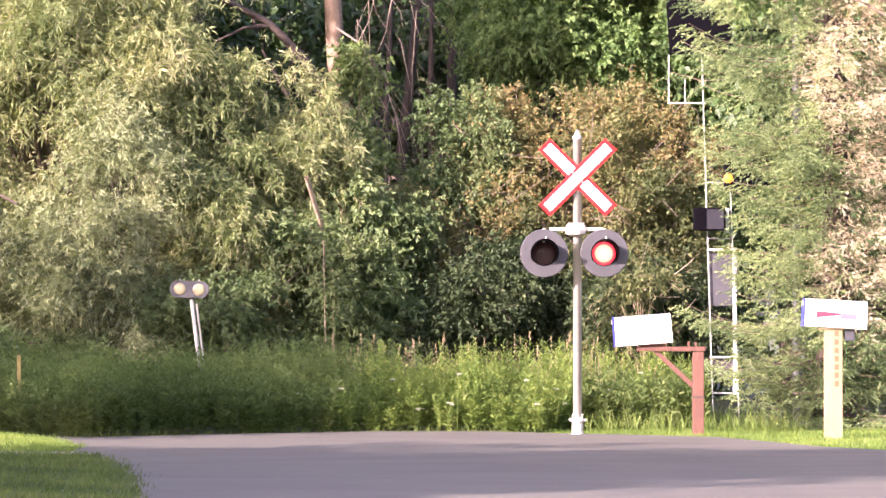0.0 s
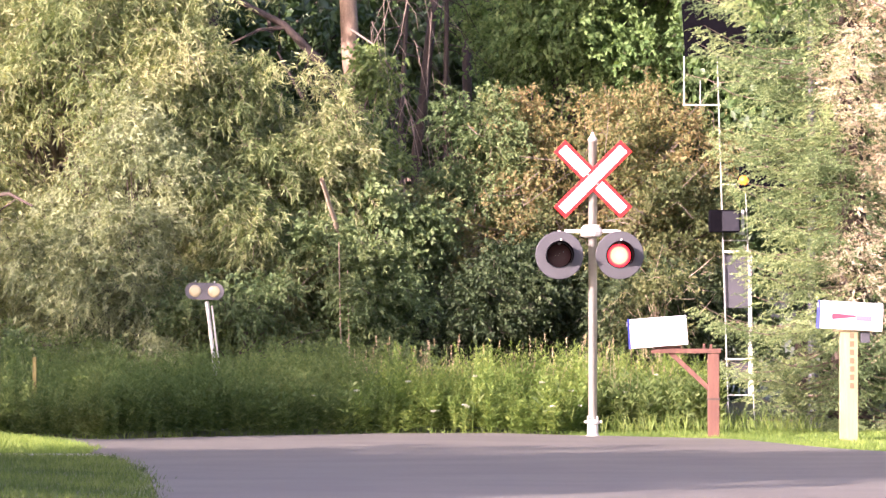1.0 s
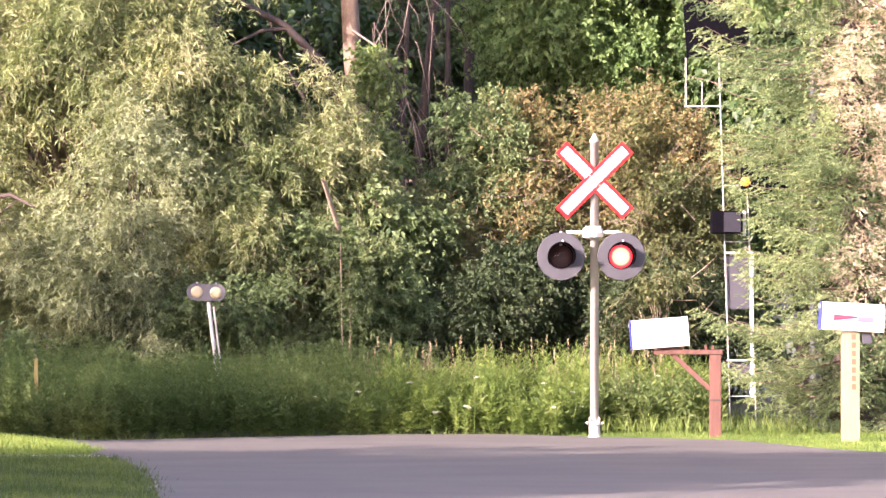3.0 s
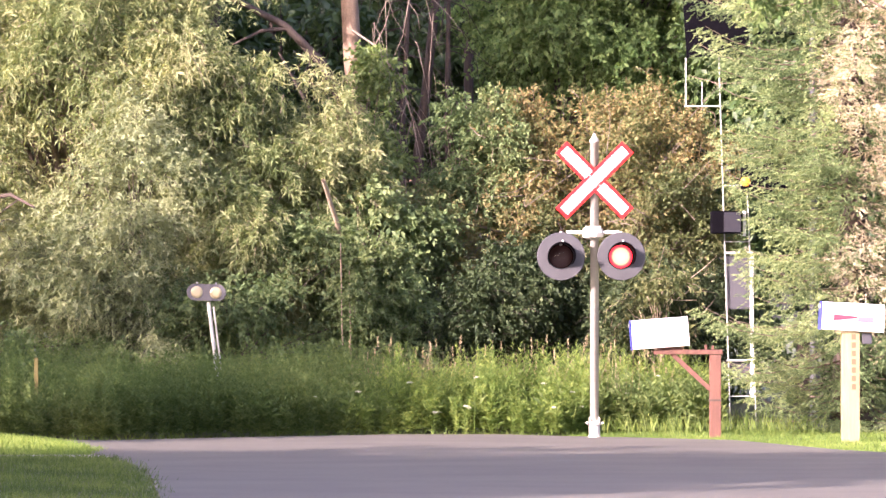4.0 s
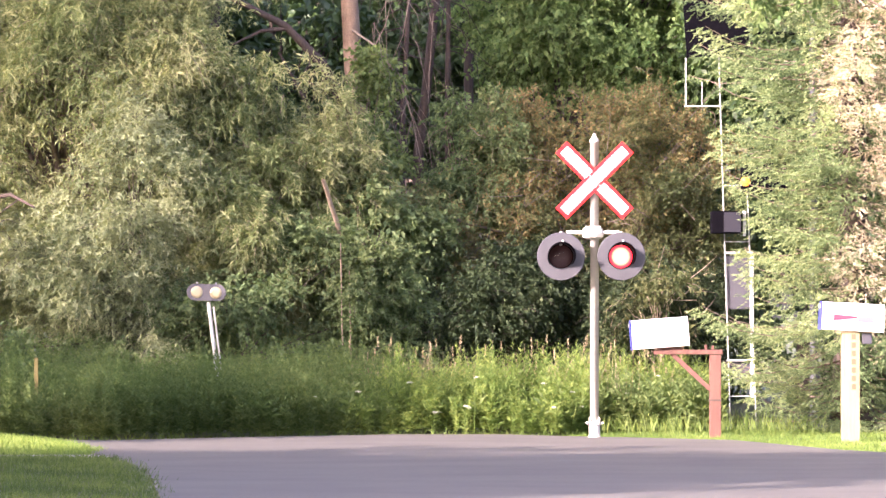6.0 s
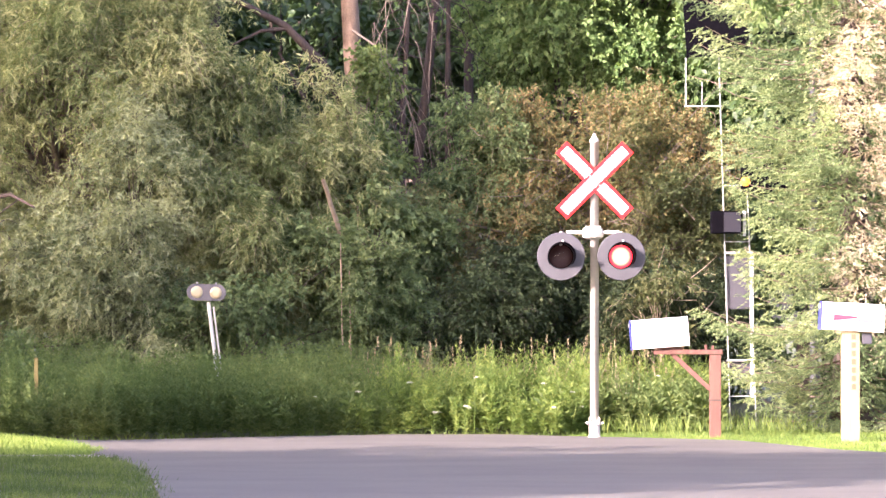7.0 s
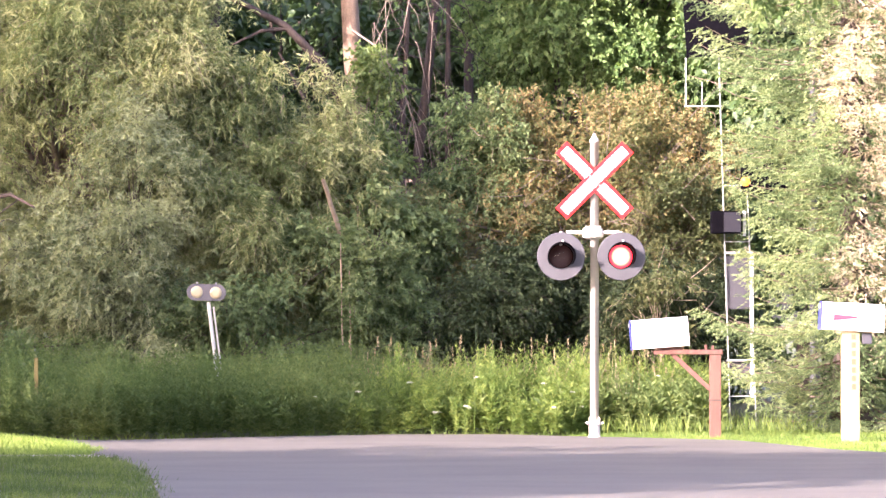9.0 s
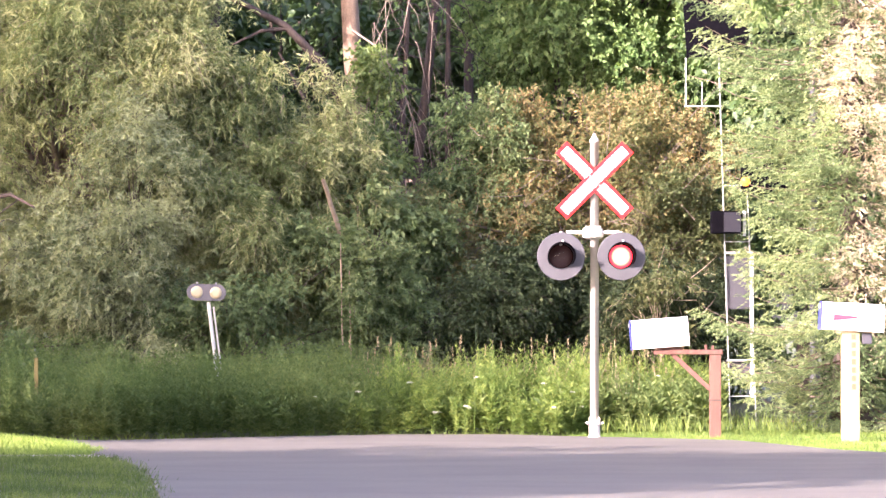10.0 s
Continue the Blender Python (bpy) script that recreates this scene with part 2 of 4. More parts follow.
class Leaves:
    """Collects folded leaf blades into one mesh; each blade is its own island."""

    def __init__(self):
        self.v = []

    def add(self, base, way, length, width, fold=0.25, rng=None, side=None, waist=0.45, hang=0.0):
        n = len(base)
        way = unit(way)
        side = rng.normal(size=(n, 3)) if side is None else side
        side = unit(np.cross(way, side))
        up = np.cross(side, way)
        L = np.broadcast_to(np.asarray(length, float), (n,))[:, None]
        W = np.broadcast_to(np.asarray(width, float), (n,))[:, None]
        mid = base + way * L * waist + up * W * fold
        tip = base + way * L
        tip = tip - np.array([0, 0, 1.0]) * L * hang
        self.v.append(np.stack([base, mid + side * W / 2, tip, mid - side * W / 2], 1))

    def make(self, name, mat, parent=None, label=""):
        v = np.concatenate(self.v).reshape(-1, 3)
        q = np.arange(len(v) // 4, dtype=np.int32)[:, None] * 4
        f = np.concatenate([q + [0, 1, 2], q + [0, 2, 3]], 1).reshape(-1, 3)
        return arrays(name, v, f, mat, parent, label)


def root(name, place, label, category, group="", kind=""):
    ob = new(name)
    ob.empty_display_size = 0.2
    ob.location = place
    return tagged(ob, label, category, group, kind)


def clump_points(rng, lobes, per_area):
    """Clump centres on small boughs that stand out from ellipsoid lobes, with outward ways."""
    c, d = [], []
    for x, y, z, rx, ry, rz in lobes:
        area = 4 * math.pi * ((rx * ry) ** 1.6 / 3 + (rx * rz) ** 1.6 / 3 + (ry * rz) ** 1.6 / 3) ** (1 / 1.6)
        n = max(6, int(area * per_area))
        k = max(5, int(area * 1.1))
        size = min(0.5, 0.45 * min(rx, ry, rz))
        u = unit(rng.normal(size=(k, 3)))
        mid = np.array([x, y, z]) + u * rng.uniform(0.62, 1.02, (k, 1)) * np.maximum(np.array([rx, ry, rz]) - size * 0.5, 0.1)
        out = unit(u / [rx, ry, rz])
        rad = size * rng.uniform(0.55, 1.25, k)
        pick = rng.choice(k, n, p=rad ** 2 / np.sum(rad ** 2))
        w = unit(rng.normal(size=(n, 3)) + out[pick] * 0.55 + [0, 0, 0.2])
        c.append(mid[pick] + w * (rad[pick] * rng.uniform(0.55, 1.0, n))[:, None] * [1.1, 1.1, 0.85])
        d.append(unit(w + out[pick] * 0.5))
    return np.concatenate(c), np.concatenate(d)


def crown(leaves, twigs, rng, lobes, per_area, sprays, spray_len, n_leaf, leaf_len, leaf_w, droop=0.6, spread=0.22,
          splay=0.8, floor_z=0.1, hang=0.15):
    """Sprays of leaves round clumps on the lobes' skins."""
    c, d = clump_points(rng, lobes, per_area)
    keep = c[:, 2] > floor_z
    c, d = c[keep], d[keep]
    c = np.repeat(c, sprays, 0)
    d = np.repeat(d, sprays, 0)
    n = len(c)
    p0 = c + rng.normal(size=(n, 3)) * spread
    way = unit(d * 0.9 + rng.normal(size=(n, 3)) * 0.6 + [0, 0, 0.35])
    ln = spray_len * rng.uniform(0.5, 1.3, n)[:, None]
    s = (np.arange(n_leaf) + 0.5) / n_leaf
    s = s[None, :, None] + rng.normal(size=(n, n_leaf, 1)) * 0.03
    pts = p0[:, None] + way[:, None] * ln[:, None] * s - np.array([0, 0, 1.0]) * (droop * ln[:, None] * s ** 2)
    tang = unit(way[:, None] - np.array([0, 0, 2.0]) * droop * s)
    sd = unit(np.cross(tang, rng.normal(size=(n, 1, 3))))
    sign = np.where(np.arange(n_leaf) % 2, 1.0, -1.0)[None, :, None]
    lw = unit(tang * 0.7 + sd * sign * splay + rng.normal(size=(n, n_leaf, 3)) * 0.3 - np.array([0, 0, hang]))
    m = n * n_leaf
    L = leaf_len * rng.uniform(0.6, 1.25, m)
    leaves.add(pts.reshape(-1, 3), lw.reshape(-1, 3), L, L * leaf_w / leaf_len, 0.25, rng, hang=0.12)
    if twigs is not None:
        pick = rng.random(n) < 0.15
        for a, w, l in zip(p0[pick], way[pick], ln[pick]):
            t = np.array([0, 0.5, 1.0])[:, None]
            twigs.add(a + w * l * t - np.array([0, 0, 1.0]) * droop * l * t ** 2, [0.006, 0.004, 0.002], 3)
    return c[::sprays]


def limbs(tubes, rng, foot, targets, top, thick, rise=0.6):
    """Limbs that leave a leaning stem and curve out to crown clumps."""
    foot = np.asarray(foot, float)
    for q in targets:
        h = np.clip((q[2] - foot[2]) * rng.uniform(0.3, 0.75), 0.15, top)
        a = foot + [0, 0, h]
        b = q
        m1 = a + (b - a) * 0.45 + [0, 0, rise * 0.25 * np.linalg.norm(b - a)]
        t = np.linspace(0, 1, 5)[:, None]
        path = (1 - t) ** 2 * a + 2 * t * (1 - t) * m1 + t ** 2 * b + rng.normal(size=(5, 3)) * 0.03
        path[0] = a
        tubes.add(path, np.linspace(thick, 0.006, 5), 5)


def stem(tubes, rng, path, r0, r1, sides=9):
    path = np.asarray(path, float)
    t = np.linspace(0, 1, 12)
    k = np.linspace(0, 1, len(path))
    pts = np.stack([np.interp(t, k, path[:, i]) for i in range(3)], 1)
    pts[1:] += rng.normal(size=(11, 3)) * r0 * 0.12
    rad = r0 + (r1 - r0) * t
    rad[0] *= 1.35
    tubes.add(pts, rad, sides)


def leafy_plant(name, label, category, foot, lobes, mat, bark, seed, per_area=7, sprays=7, spray_len=0.34, n_leaf=12,
                leaf_len=0.1, leaf_w=0.026, droop=0.5, splay=0.8, trunk_r=0.08, top=2.5, n_limb=40, group="", trunk_path=None,
                floor_z=0.1, spread=0.13):
    rng = np.random.default_rng(seed)
    ob = root(name, (0, 0, 0), label, category, group)
    lv, tw, tr, lb = Leaves(), Tubes(), Tubes(), Tubes()
    c = crown(lv, tw, rng, lobes, per_area, sprays, spray_len, n_leaf, leaf_len, leaf_w, droop, spread, splay, floor_z)
    stem(tr, rng, trunk_path or [foot, (foot[0] + 0.05, foot[1], foot[2] + top)], trunk_r, trunk_r * 0.45)
    limbs(lb, rng, foot, c[rng.choice(len(c), min(n_limb, len(c)), replace=False)], top, trunk_r * 0.4)
    tr.make("trunk", bark, ob)
    lb.make("limb", bark, ob)
    tagged(tw.make("twig_spray", bark, ob), kind="stuff")
    lv.make("crown", mat, ob)
    return ob


# ---- ground, road ----
def ground_z(x, y):
    """A low grassy mound beside the road's bend; else level."""
    hump = 0.2 * np.exp(-(((x + 7.0) / 2.3) ** 4) - ((y - 49.6) / 1.5) ** 2)
    bank = 0.10 * np.exp(-(((x + 9.5) / 6.4) ** 6) - ((y - 38.0) / 8.0) ** 6)
    return hump + bank - 0.03


xs = np.unique(np.concatenate([np.linspace(-2500, -60, 12), np.linspace(-60, -14, 12), np.arange(-14, 14.01, 0.4), np.linspace(14, 60, 12), np.linspace(60, 2500, 12)]))
ys = np.unique(np.concatenate([np.linspace(-2500, -30, 12), np.linspace(-30, 30, 20), np.arange(30, 70.01, 0.4), np.linspace(70, 120, 14), np.linspace(120, 2500, 12)]))
gx, gy = np.meshgrid(xs, ys, indexing="ij")
gv = np.stack([gx, gy, ground_z(gx, gy)], -1).reshape(-1, 3)
gi, gj = np.meshgrid(np.arange(len(xs) - 1), np.arange(len(ys) - 1), indexing="ij")
nj = len(ys)
gf = np.stack([gi * nj + gj, (gi + 1) * nj + gj, (gi + 1) * nj + gj + 1, gi * nj + gj + 1], -1).reshape(-1, 4)
tagged(arrays("ground", gv, gf, M_SOIL, smooth=True), "grassy dark soil running back under the trees", "ground", kind="structure")


def slab(name, outline, z, depth, mat, label, category):
    bm = bmesh.new()
    top = bm.faces.new([bm.verts.new((x, y, z)) for x, y in outline])
    r = bmesh.ops.extrude_face_region(bm, geom=[top])
    bmesh.ops.translate(bm, vec=(0, 0, depth), verts=[v for v in r["geom"] if isinstance(v, bmesh.types.BMVert)])
    bmesh.ops.recalc_face_normals(bm, faces=bm.faces)
    return tagged(solid(name, bm, mat), label, category, kind="structure")


ROAD = [(-2.4, -25), (-2.3, 30), (-2.41, 36), (-2.9, 41.5), (-3.55, 46.0), (-3.95, 47.6), (-4.2, 49.6), (-4.7, 51.0), (-8, 51.6),
        (-16, 50), (-60, 38), (-60, 43), (-16, 54.6), (-8, 55), (-4.2, 52.6), (-2.77, 53.9), (-0.63, 55.3), (0.8, 55.3), (1.55, 54.5),
        (2.4, 53.9), (3.65, 52.7), (4.6, 48.9), (5.3, 47.4), (8, 44.6), (20, 41), (60, 34), (60, 27), (14, 29), (7, 26), (4, 18), (3.6, -25)]
slab("road", ROAD, -0.14, 0.15, M_ASPHALT, "worn grey asphalt road bending past the crossing", "road")
slab("gravel_track", [(-3.66, 46.55), (-9, 46.3), (-30, 44), (-30, 44.9), (-9, 47.1), (-3.9, 47.25)], -0.1, 0.105, M_GRAVEL,
     "thin pale gravel strip between two grass banks", "track")


# ---- the level-crossing signal ----
def blade(turn, y, parent):
    """One crossbuck board: red rim, white field set proud of it."""
    m = pose(1.94, y, 3.295, 0, turn, 0)
    b = part("blade", boxed(-0.605, 0.605, -0.006, 0.006, -0.105, 0.105, 0.004, m), M_SHEET_RED, parent, "red reflective blade rim")
    part("white_field", boxed(-0.555, 0.555, -0.0105, -0.0065, -0.064, 0.064, 0.001, m), M_SHEET, b, "white reflective strip")
    for k in (-0.09, 0.09):
        part("bolt", lathe([(0.012, 0.0), (0.012, 0.008), (0.006, 0.012)], 8, "y", m @ Vector((k, -0.0105, 0))), M_GALV, b)


signal = root("crossing_signal", (0, 0, 0), "steel level-crossing signal mast with crossbuck and two red flashing lamps", "crossing signal")
part("mast", lathe([(0.055, 0.0), (0.055, 3.78), (0.062, 3.78), (0.062, 3.81), (0.035, 3.85), (0.012, 3.9)], 24, "z", (1.94, 54.0, 0)), M_GALV, signal,
     "pale galvanised tube with a pointed cap", True)
base = part("base", lathe([(0.085, 0.0), (0.085, 0.02), (0.072, 0.03), (0.07, 0.16), (0.092, 0.168), (0.092, 0.2), (0.058, 0.215)], 20, "z", (1.94, 54.0, 0.0)), M_GALV, signal, "cast base collar")
for i in range(4):
    q = math.radians(45 + 90 * i)
    part("bolt", lathe([(0.012, 0.0), (0.012, 0.05), (0.007, 0.065)], 8, "z", (1.94 + 0.08 * math.cos(q), 54 + 0.08 * math.sin(q), 0.2)), M_GALV, base)
for k in (-0.1, 0.1):
    part("clamp_bolt", lathe([(0.016, -0.03), (0.016, 0.03)], 8, "y", (1.94 + k, 53.93, 0.195)), M_GALV, base)
part("crossbuck_clamp", boxed(1.87, 2.01, 53.925, 53.95, 3.2, 3.39, 0.006), M_GALV, signal)
blade(-45, 53.905, signal)
blade(45, 53.918, signal)
arm = part("junction_box", lathe([(0.08, 0.0), (0.13, 0.025), (0.14, 0.08), (0.12, 0.14), (0.07, 0.165)], 10, "z", (1.92, 53.98, 2.545)), M_CAST, signal, "cream cast junction box round the mast")
part("cross_arm", boxed(1.58, 2.26, 53.955, 54.0, 2.61, 2.655, 0.012), M_CAST, arm)
part("cap_plate", boxed(1.82, 2.02, 53.9, 54.06, 2.69, 2.71, 0.006), M_CAST, arm)

LAMP_Z, LAMP_Y = 2.32, 53.72


def lit_lens():
    """Glowing LED lens: white-hot middle, red rim."""
    mat = bpy.data.materials.new("lit_red_lens")
    mat.use_nodes = True
    nodes, lk, bsdf = links(mat)
    tc = nodes.new("ShaderNodeTexCoord")
    ln = nodes.new("ShaderNodeVectorMath")
    ln.operation = "LENGTH"
    lk.new(tc.outputs["Object"], ln.inputs[0])
    mr = nodes.new("ShaderNodeMapRange")
    mr.inputs[1].default_value, mr.inputs[2].default_value = 0.0, 0.19
    lk.new(ln.outputs["Value"], mr.inputs[0])
    r = ramp_node(nodes, [(0.0, (1.0, 0.46, 0.22)), (0.5, (1.0, 0.36, 0.16)), (0.66, (1.0, 0.03, 0.03))])
    lk.new(mr.outputs[0], r.inputs[0])
    lk.new(r.outputs[0], bsdf.inputs["Emission Color"])
    bsdf.inputs["Emission Strength"].default_value = 0.8
    bsdf.inputs["Base Color"].default_value = (0.3, 0.01, 0.02, 1)
    return mat


M_LIT = lit_lens()
clear = bpy.data.materials.new("clear_cover")
clear.use_nodes = True
cn, cl, cb = links(clear)
tp, gl, mx = cn.new("ShaderNodeBsdfTransparent"), cn.new("ShaderNodeBsdfGlossy"), cn.new("ShaderNodeMixShader")
gl.inputs["Roughness"].default_value, mx.inputs[0].default_value = 0.12, 0.012
cl.new(tp.outputs[0], mx.inputs[1])
cl.new(gl.outputs[0], mx.inputs[2])
cl.new(mx.outputs[0], cn["Material Output"].inputs[0])


def flasher(x):
    """One lamp: round black target, deep housing, hood, and a disc that turns its lit or dark face forward."""
    o = (x, LAMP_Y, LAMP_Z)
    tgt = part("target", lathe([(0.165, 0.0), (0.165, 0.012), (0.3, 0.012), (0.307, 0.006), (0.3, 0.0), (0.165, 0.0)], 48, "y", o, False), M_BLACK, signal, "round dull black backing disc")
    part("housing", lathe([(0.165, 0.012), (0.168, -0.06), (0.168, -0.33), (0.12, -0.37), (0.001, -0.38)], 32, "y", o, False), M_MATT, tgt)
    hood = bmesh.new()
    n = 26
    rows = []
    for i in range(n + 1):
        q = math.radians(-35 + 250 * i / n)
        reach = 0.42 * (0.55 + 0.45 * max(0.0, math.sin(q)) ** 0.6) if math.sin(q) > 0 else 0.42 * 0.55 * (1 + 1.3 * math.sin(q))
        rows.append([hood.verts.new((x + r * math.cos(q), LAMP_Y - h, LAMP_Z + r * math.sin(q))) for r, h in ((0.172, 0.0), (0.18, 0.012 + reach), (0.174, 0.012 + reach), (0.166, 0.0))])
    for a, b in zip(rows, rows[1:]):
        for k in range(4):
            hood.faces.new((a[k], a[(k + 1) % 4], b[(k + 1) % 4], b[k]))
    bmesh.ops.recalc_face_normals(hood, faces=hood.faces)
    part("hood", hood, M_MATT, tgt, "short black hood over the lens", True)
    part("rim", lathe([(0.158, 0.012), (0.166, 0.02), (0.172, 0.012)], 40, "y", o, False), M_GREY, tgt)
    part("hood_clip", boxed(x + 0.012, x + 0.03, LAMP_Y - 0.05, LAMP_Y - 0.012, LAMP_Z + 0.18, LAMP_Z + 0.212, 0.004), M_CAST, tgt)
    part("stay", boxed(x - 0.015, x + 0.015, LAMP_Y + 0.05, 53.97, LAMP_Z + 0.14, 2.64, 0.004), M_CAST, tgt)
    cover = part("lens_cover", lathe([(0.155, -0.004), (0.12, 0.008), (0.06, 0.016), (0.002, 0.018)], 32, "y", o, False), clear, tgt, "clear lens cover", True)
    cover.visible_shadow = False
    disc = part("lamp_disc", lathe([(0.001, 0.008), (0.11, 0.006), (0.148, 0.0)], 36, "y", (0, 0, 0), False), M_LIT, signal, "red lamp disc lit on one face", True)
    part("dark_face", lathe([(0.149, -0.002), (0.11, -0.008), (0.001, -0.010)], 36, "y", (0, 0, 0), False), M_LENS_OFF, disc, "dark red unlit face", True)
    return disc


lamp_a = flasher(1.506)
lamp_b = flasher(2.274)


# ---- roadside things ----
def mailbox(name, m, length, height, depth, label, door_mat):
    """Arched sheet-metal letter box along local x."""
    ob = root(name, (0, 0, 0), label, "mailbox", "roadside mailboxes")
    prof = [(-depth / 2, 0), (depth / 2, 0), (depth / 2, height * 0.62)]
    prof += [(depth / 2 * math.cos(q), height * 0.62 + height * 0.38 * math.sin(q)) for q in np.linspace(0.2, math.pi - 0.2, 10)]
    prof += [(-depth / 2, height * 0.62)]

    def arch(x0, x1, grow):
        bm = bmesh.new()
        mid = height / 2
        ends = [[bm.verts.new(m @ Vector((x, y * grow, mid + (z - mid) * grow))) for y, z in prof] for x in (x0, x1)]
        k = len(prof)
        for i in range(k):
            bm.faces.new((ends[0][i], ends[0][(i + 1) % k], ends[1][(i + 1) % k], ends[1][i]))
        bm.faces.new(ends[0])
        bm.faces.new(list(reversed(ends[1])))
        bmesh.ops.recalc_face_normals(bm, faces=bm.faces)
        return bm
    part("body", arch(-length / 2, length / 2, 1.0), M_WHITE, ob)
    door = part("door", arch(-length / 2 - 0.018, -length / 2 - 0.002, 1.03), door_mat, ob)
    part("back_rim", arch(length / 2 + 0.002, length / 2 + 0.012, 1.02), M_WHITE, ob)
    part("latch", boxed(-length / 2 - 0.035, -length / 2 - 0.018, -0.02, 0.02, height * 0.75, height * 0.9, 0.003, m), M_GALV, door)
    return ob


# white box on the red-stained bracket post
mailbox("mailbox", pose(2.81, 54.5, 1.155, 0, -4.2, 0), 0.72, 0.375, 0.27, "plain white metal mailbox tilted on a wooden bracket", M_BLUE_FRINGE)
post = root("bracket_post", (0, 0, 0), "red-brown stained wooden bracket post by the verge", "post")
part("upright", boxed(3.445, 3.59, 54.44, 54.58, -0.05, 1.06, 0.008), M_WOOD_RED, post)
part("arm", boxed(2.72, 3.61, 54.43, 54.57, 1.065, 1.125, 0.006), M_WOOD_RED, post)
part("block", boxed(2.76, 3.1, 54.45, 54.55, 1.126, 1.158, 0.004), M_WOOD_RED, post)
part("brace", boxed(-0.34, 0.34, -0.035, 0.035, -0.03, 0.03, 0.004, pose(3.21, 54.5, 0.84, 0, 43, 0)), M_WOOD_RED, post)
part("band", boxed(3.438, 3.597, 54.433, 54.587, 0.46, 0.485, 0.002), M_BARK_DARK, post, "dark strap round the post")
part("peg", boxed(3.38, 3.41, 54.47, 54.5, 1.126, 1.19, 0.003), M_WOOD_RED, post)
part("peg", boxed(3.47, 3.5, 54.47, 54.5, 1.126, 1.18, 0.003), M_WOOD_RED, post)

# white box with a red stripe on the pale lettered post
SIDE = pose(5.105, 52.75, 1.378, 0, 3.2, 0)
box_b = mailbox("mailbox", SIDE, 0.765, 0.345, 0.29, "white metal mailbox with a red and grey side stripe", M_BLUE_FRINGE)
bm = bmesh.new()
lo = [bm.verts.new(SIDE @ Vector(p)) for p in ((-0.24, -0.149, 0.195), (0.06, -0.149, 0.182), (0.06, -0.149, 0.155), (-0.24, -0.149, 0.112))]
bm.faces.new(lo)
ex = bmesh.ops.extrude_face_region(bm, geom=list(bm.faces))
bmesh.ops.translate(bm, vec=(0, 0.003, 0), verts=[v for v in ex["geom"] if isinstance(v, bmesh.types.BMVert)])
part("stripe", bm, M_RED, box_b, "red tapering stripe")
part("grey_stripe", boxed(0.062, 0.26, -0.149, -0.146, 0.11, 0.18, 0, SIDE), plain("pale_grey_paint", (0.11, 0.11, 0.135), 0.5), box_b, "pale grey stripe")
part("flag", boxed(0.3, 0.33, -0.155, -0.147, 0.12, 0.3, 0.002, SIDE), M_WHITE, box_b)
lpost = root("lettered_post", (0, 0, 0), "pale raw-wood post with a column of faded brown lettering", "post")
part("upright", boxed(4.985, 5.205, 52.66, 52.84, -0.06, 1.352, 0.008), M_WOOD_PALE, lpost)
part("shelf", boxed(4.9, 5.34, 52.64, 52.86, 1.353, 1.374, 0.004), M_WOOD_PALE, lpost)
for i in range(7):
    z = 1.3 - i * 0.104
    part("letter_bar", boxed(5.102, 5.158, 52.655, 52.662, z - 0.036, z + 0.036, 0.0), M_LETTER, lpost, "faded brown letter-sized bar")
part("paper_holder", boxed(5.24, 5.36, 52.68, 52.82, 1.21, 1.351, 0.01), M_GREY, lpost, "grey holder under the box")

# two-lens marker on a leaning steel post behind the weeds
mark = root("marker_light", (0, 0, 0), "grey steel head with two cream round lenses on a leaning post", "marker light")
HEAD = pose(-3.2, 57.0, 1.88, 0, 2, 0)
bm = bmesh.new()
ring = []
for i in range(24):
    q = 2 * math.pi * i / 24
    cx = 0.15 if math.cos(q) > 0 else -0.15
    ring.append(bm.verts.new(HEAD @ Vector((cx + 0.115 * math.cos(q), -0.03, 0.115 * math.sin(q)))))
f = bm.faces.new(ring)
ex = bmesh.ops.extrude_face_region(bm, geom=[f])
bmesh.ops.translate(bm, vec=(0, 0.09, 0), verts=[v for v in ex["geom"] if isinstance(v, bmesh.types.BMVert)])
bmesh.ops.recalc_face_normals(bm, faces=bm.faces)
headpart = part("head", bm, surface("dull_grey_steel", [(0.3, (0.085, 0.08, 0.08)), (0.7, (0.14, 0.13, 0.13))], 10, 0.5, 0.4, 0.1), mark)
for k in (-0.128, 0.128):
    part("lens", lathe([(0.082, 0.0), (0.079, 0.006), (0.04, 0.010), (0.002, 0.012)], 24, "y", HEAD @ Vector((k, -0.032, 0.0)), True), M_CREAM, headpart, "cream glass lens", True)
    part("cap_bolt", boxed(k - 0.012, k + 0.012, -0.01, 0.03, 0.117, 0.14, 0.003, HEAD), M_GALV, headpart)
steel = part("post", lathe([(0.026, 0.0), (0.026, 1.76)], 12, "z", (0, 0, 0)), M_GALV, mark, "thin galvanised post")
steel.matrix_local = Matrix.Translation((-2.96, 57.05, 0)) @ pose(0, 0, 0, 0, -7.0, 0)
pipe = part("conduit", lathe([(0.013, 0.0), (0.013, 1.7)], 8, "z", (0, 0, 0)), M_GALV, mark)
pipe.matrix_local = Matrix.Translation((-2.90, 57.07, 0)) @ pose(0, 0, 0, 0, -7.0, 0)

stake = root("marker_stake", (0, 0, 0), "thin rusty yellow steel stake among the weeds", "stake")
part("stake_bar", boxed(-5.27, -5.22, 54.35, 54.38, -0.05, 1.02, 0.004, None), M_RUST, stake)

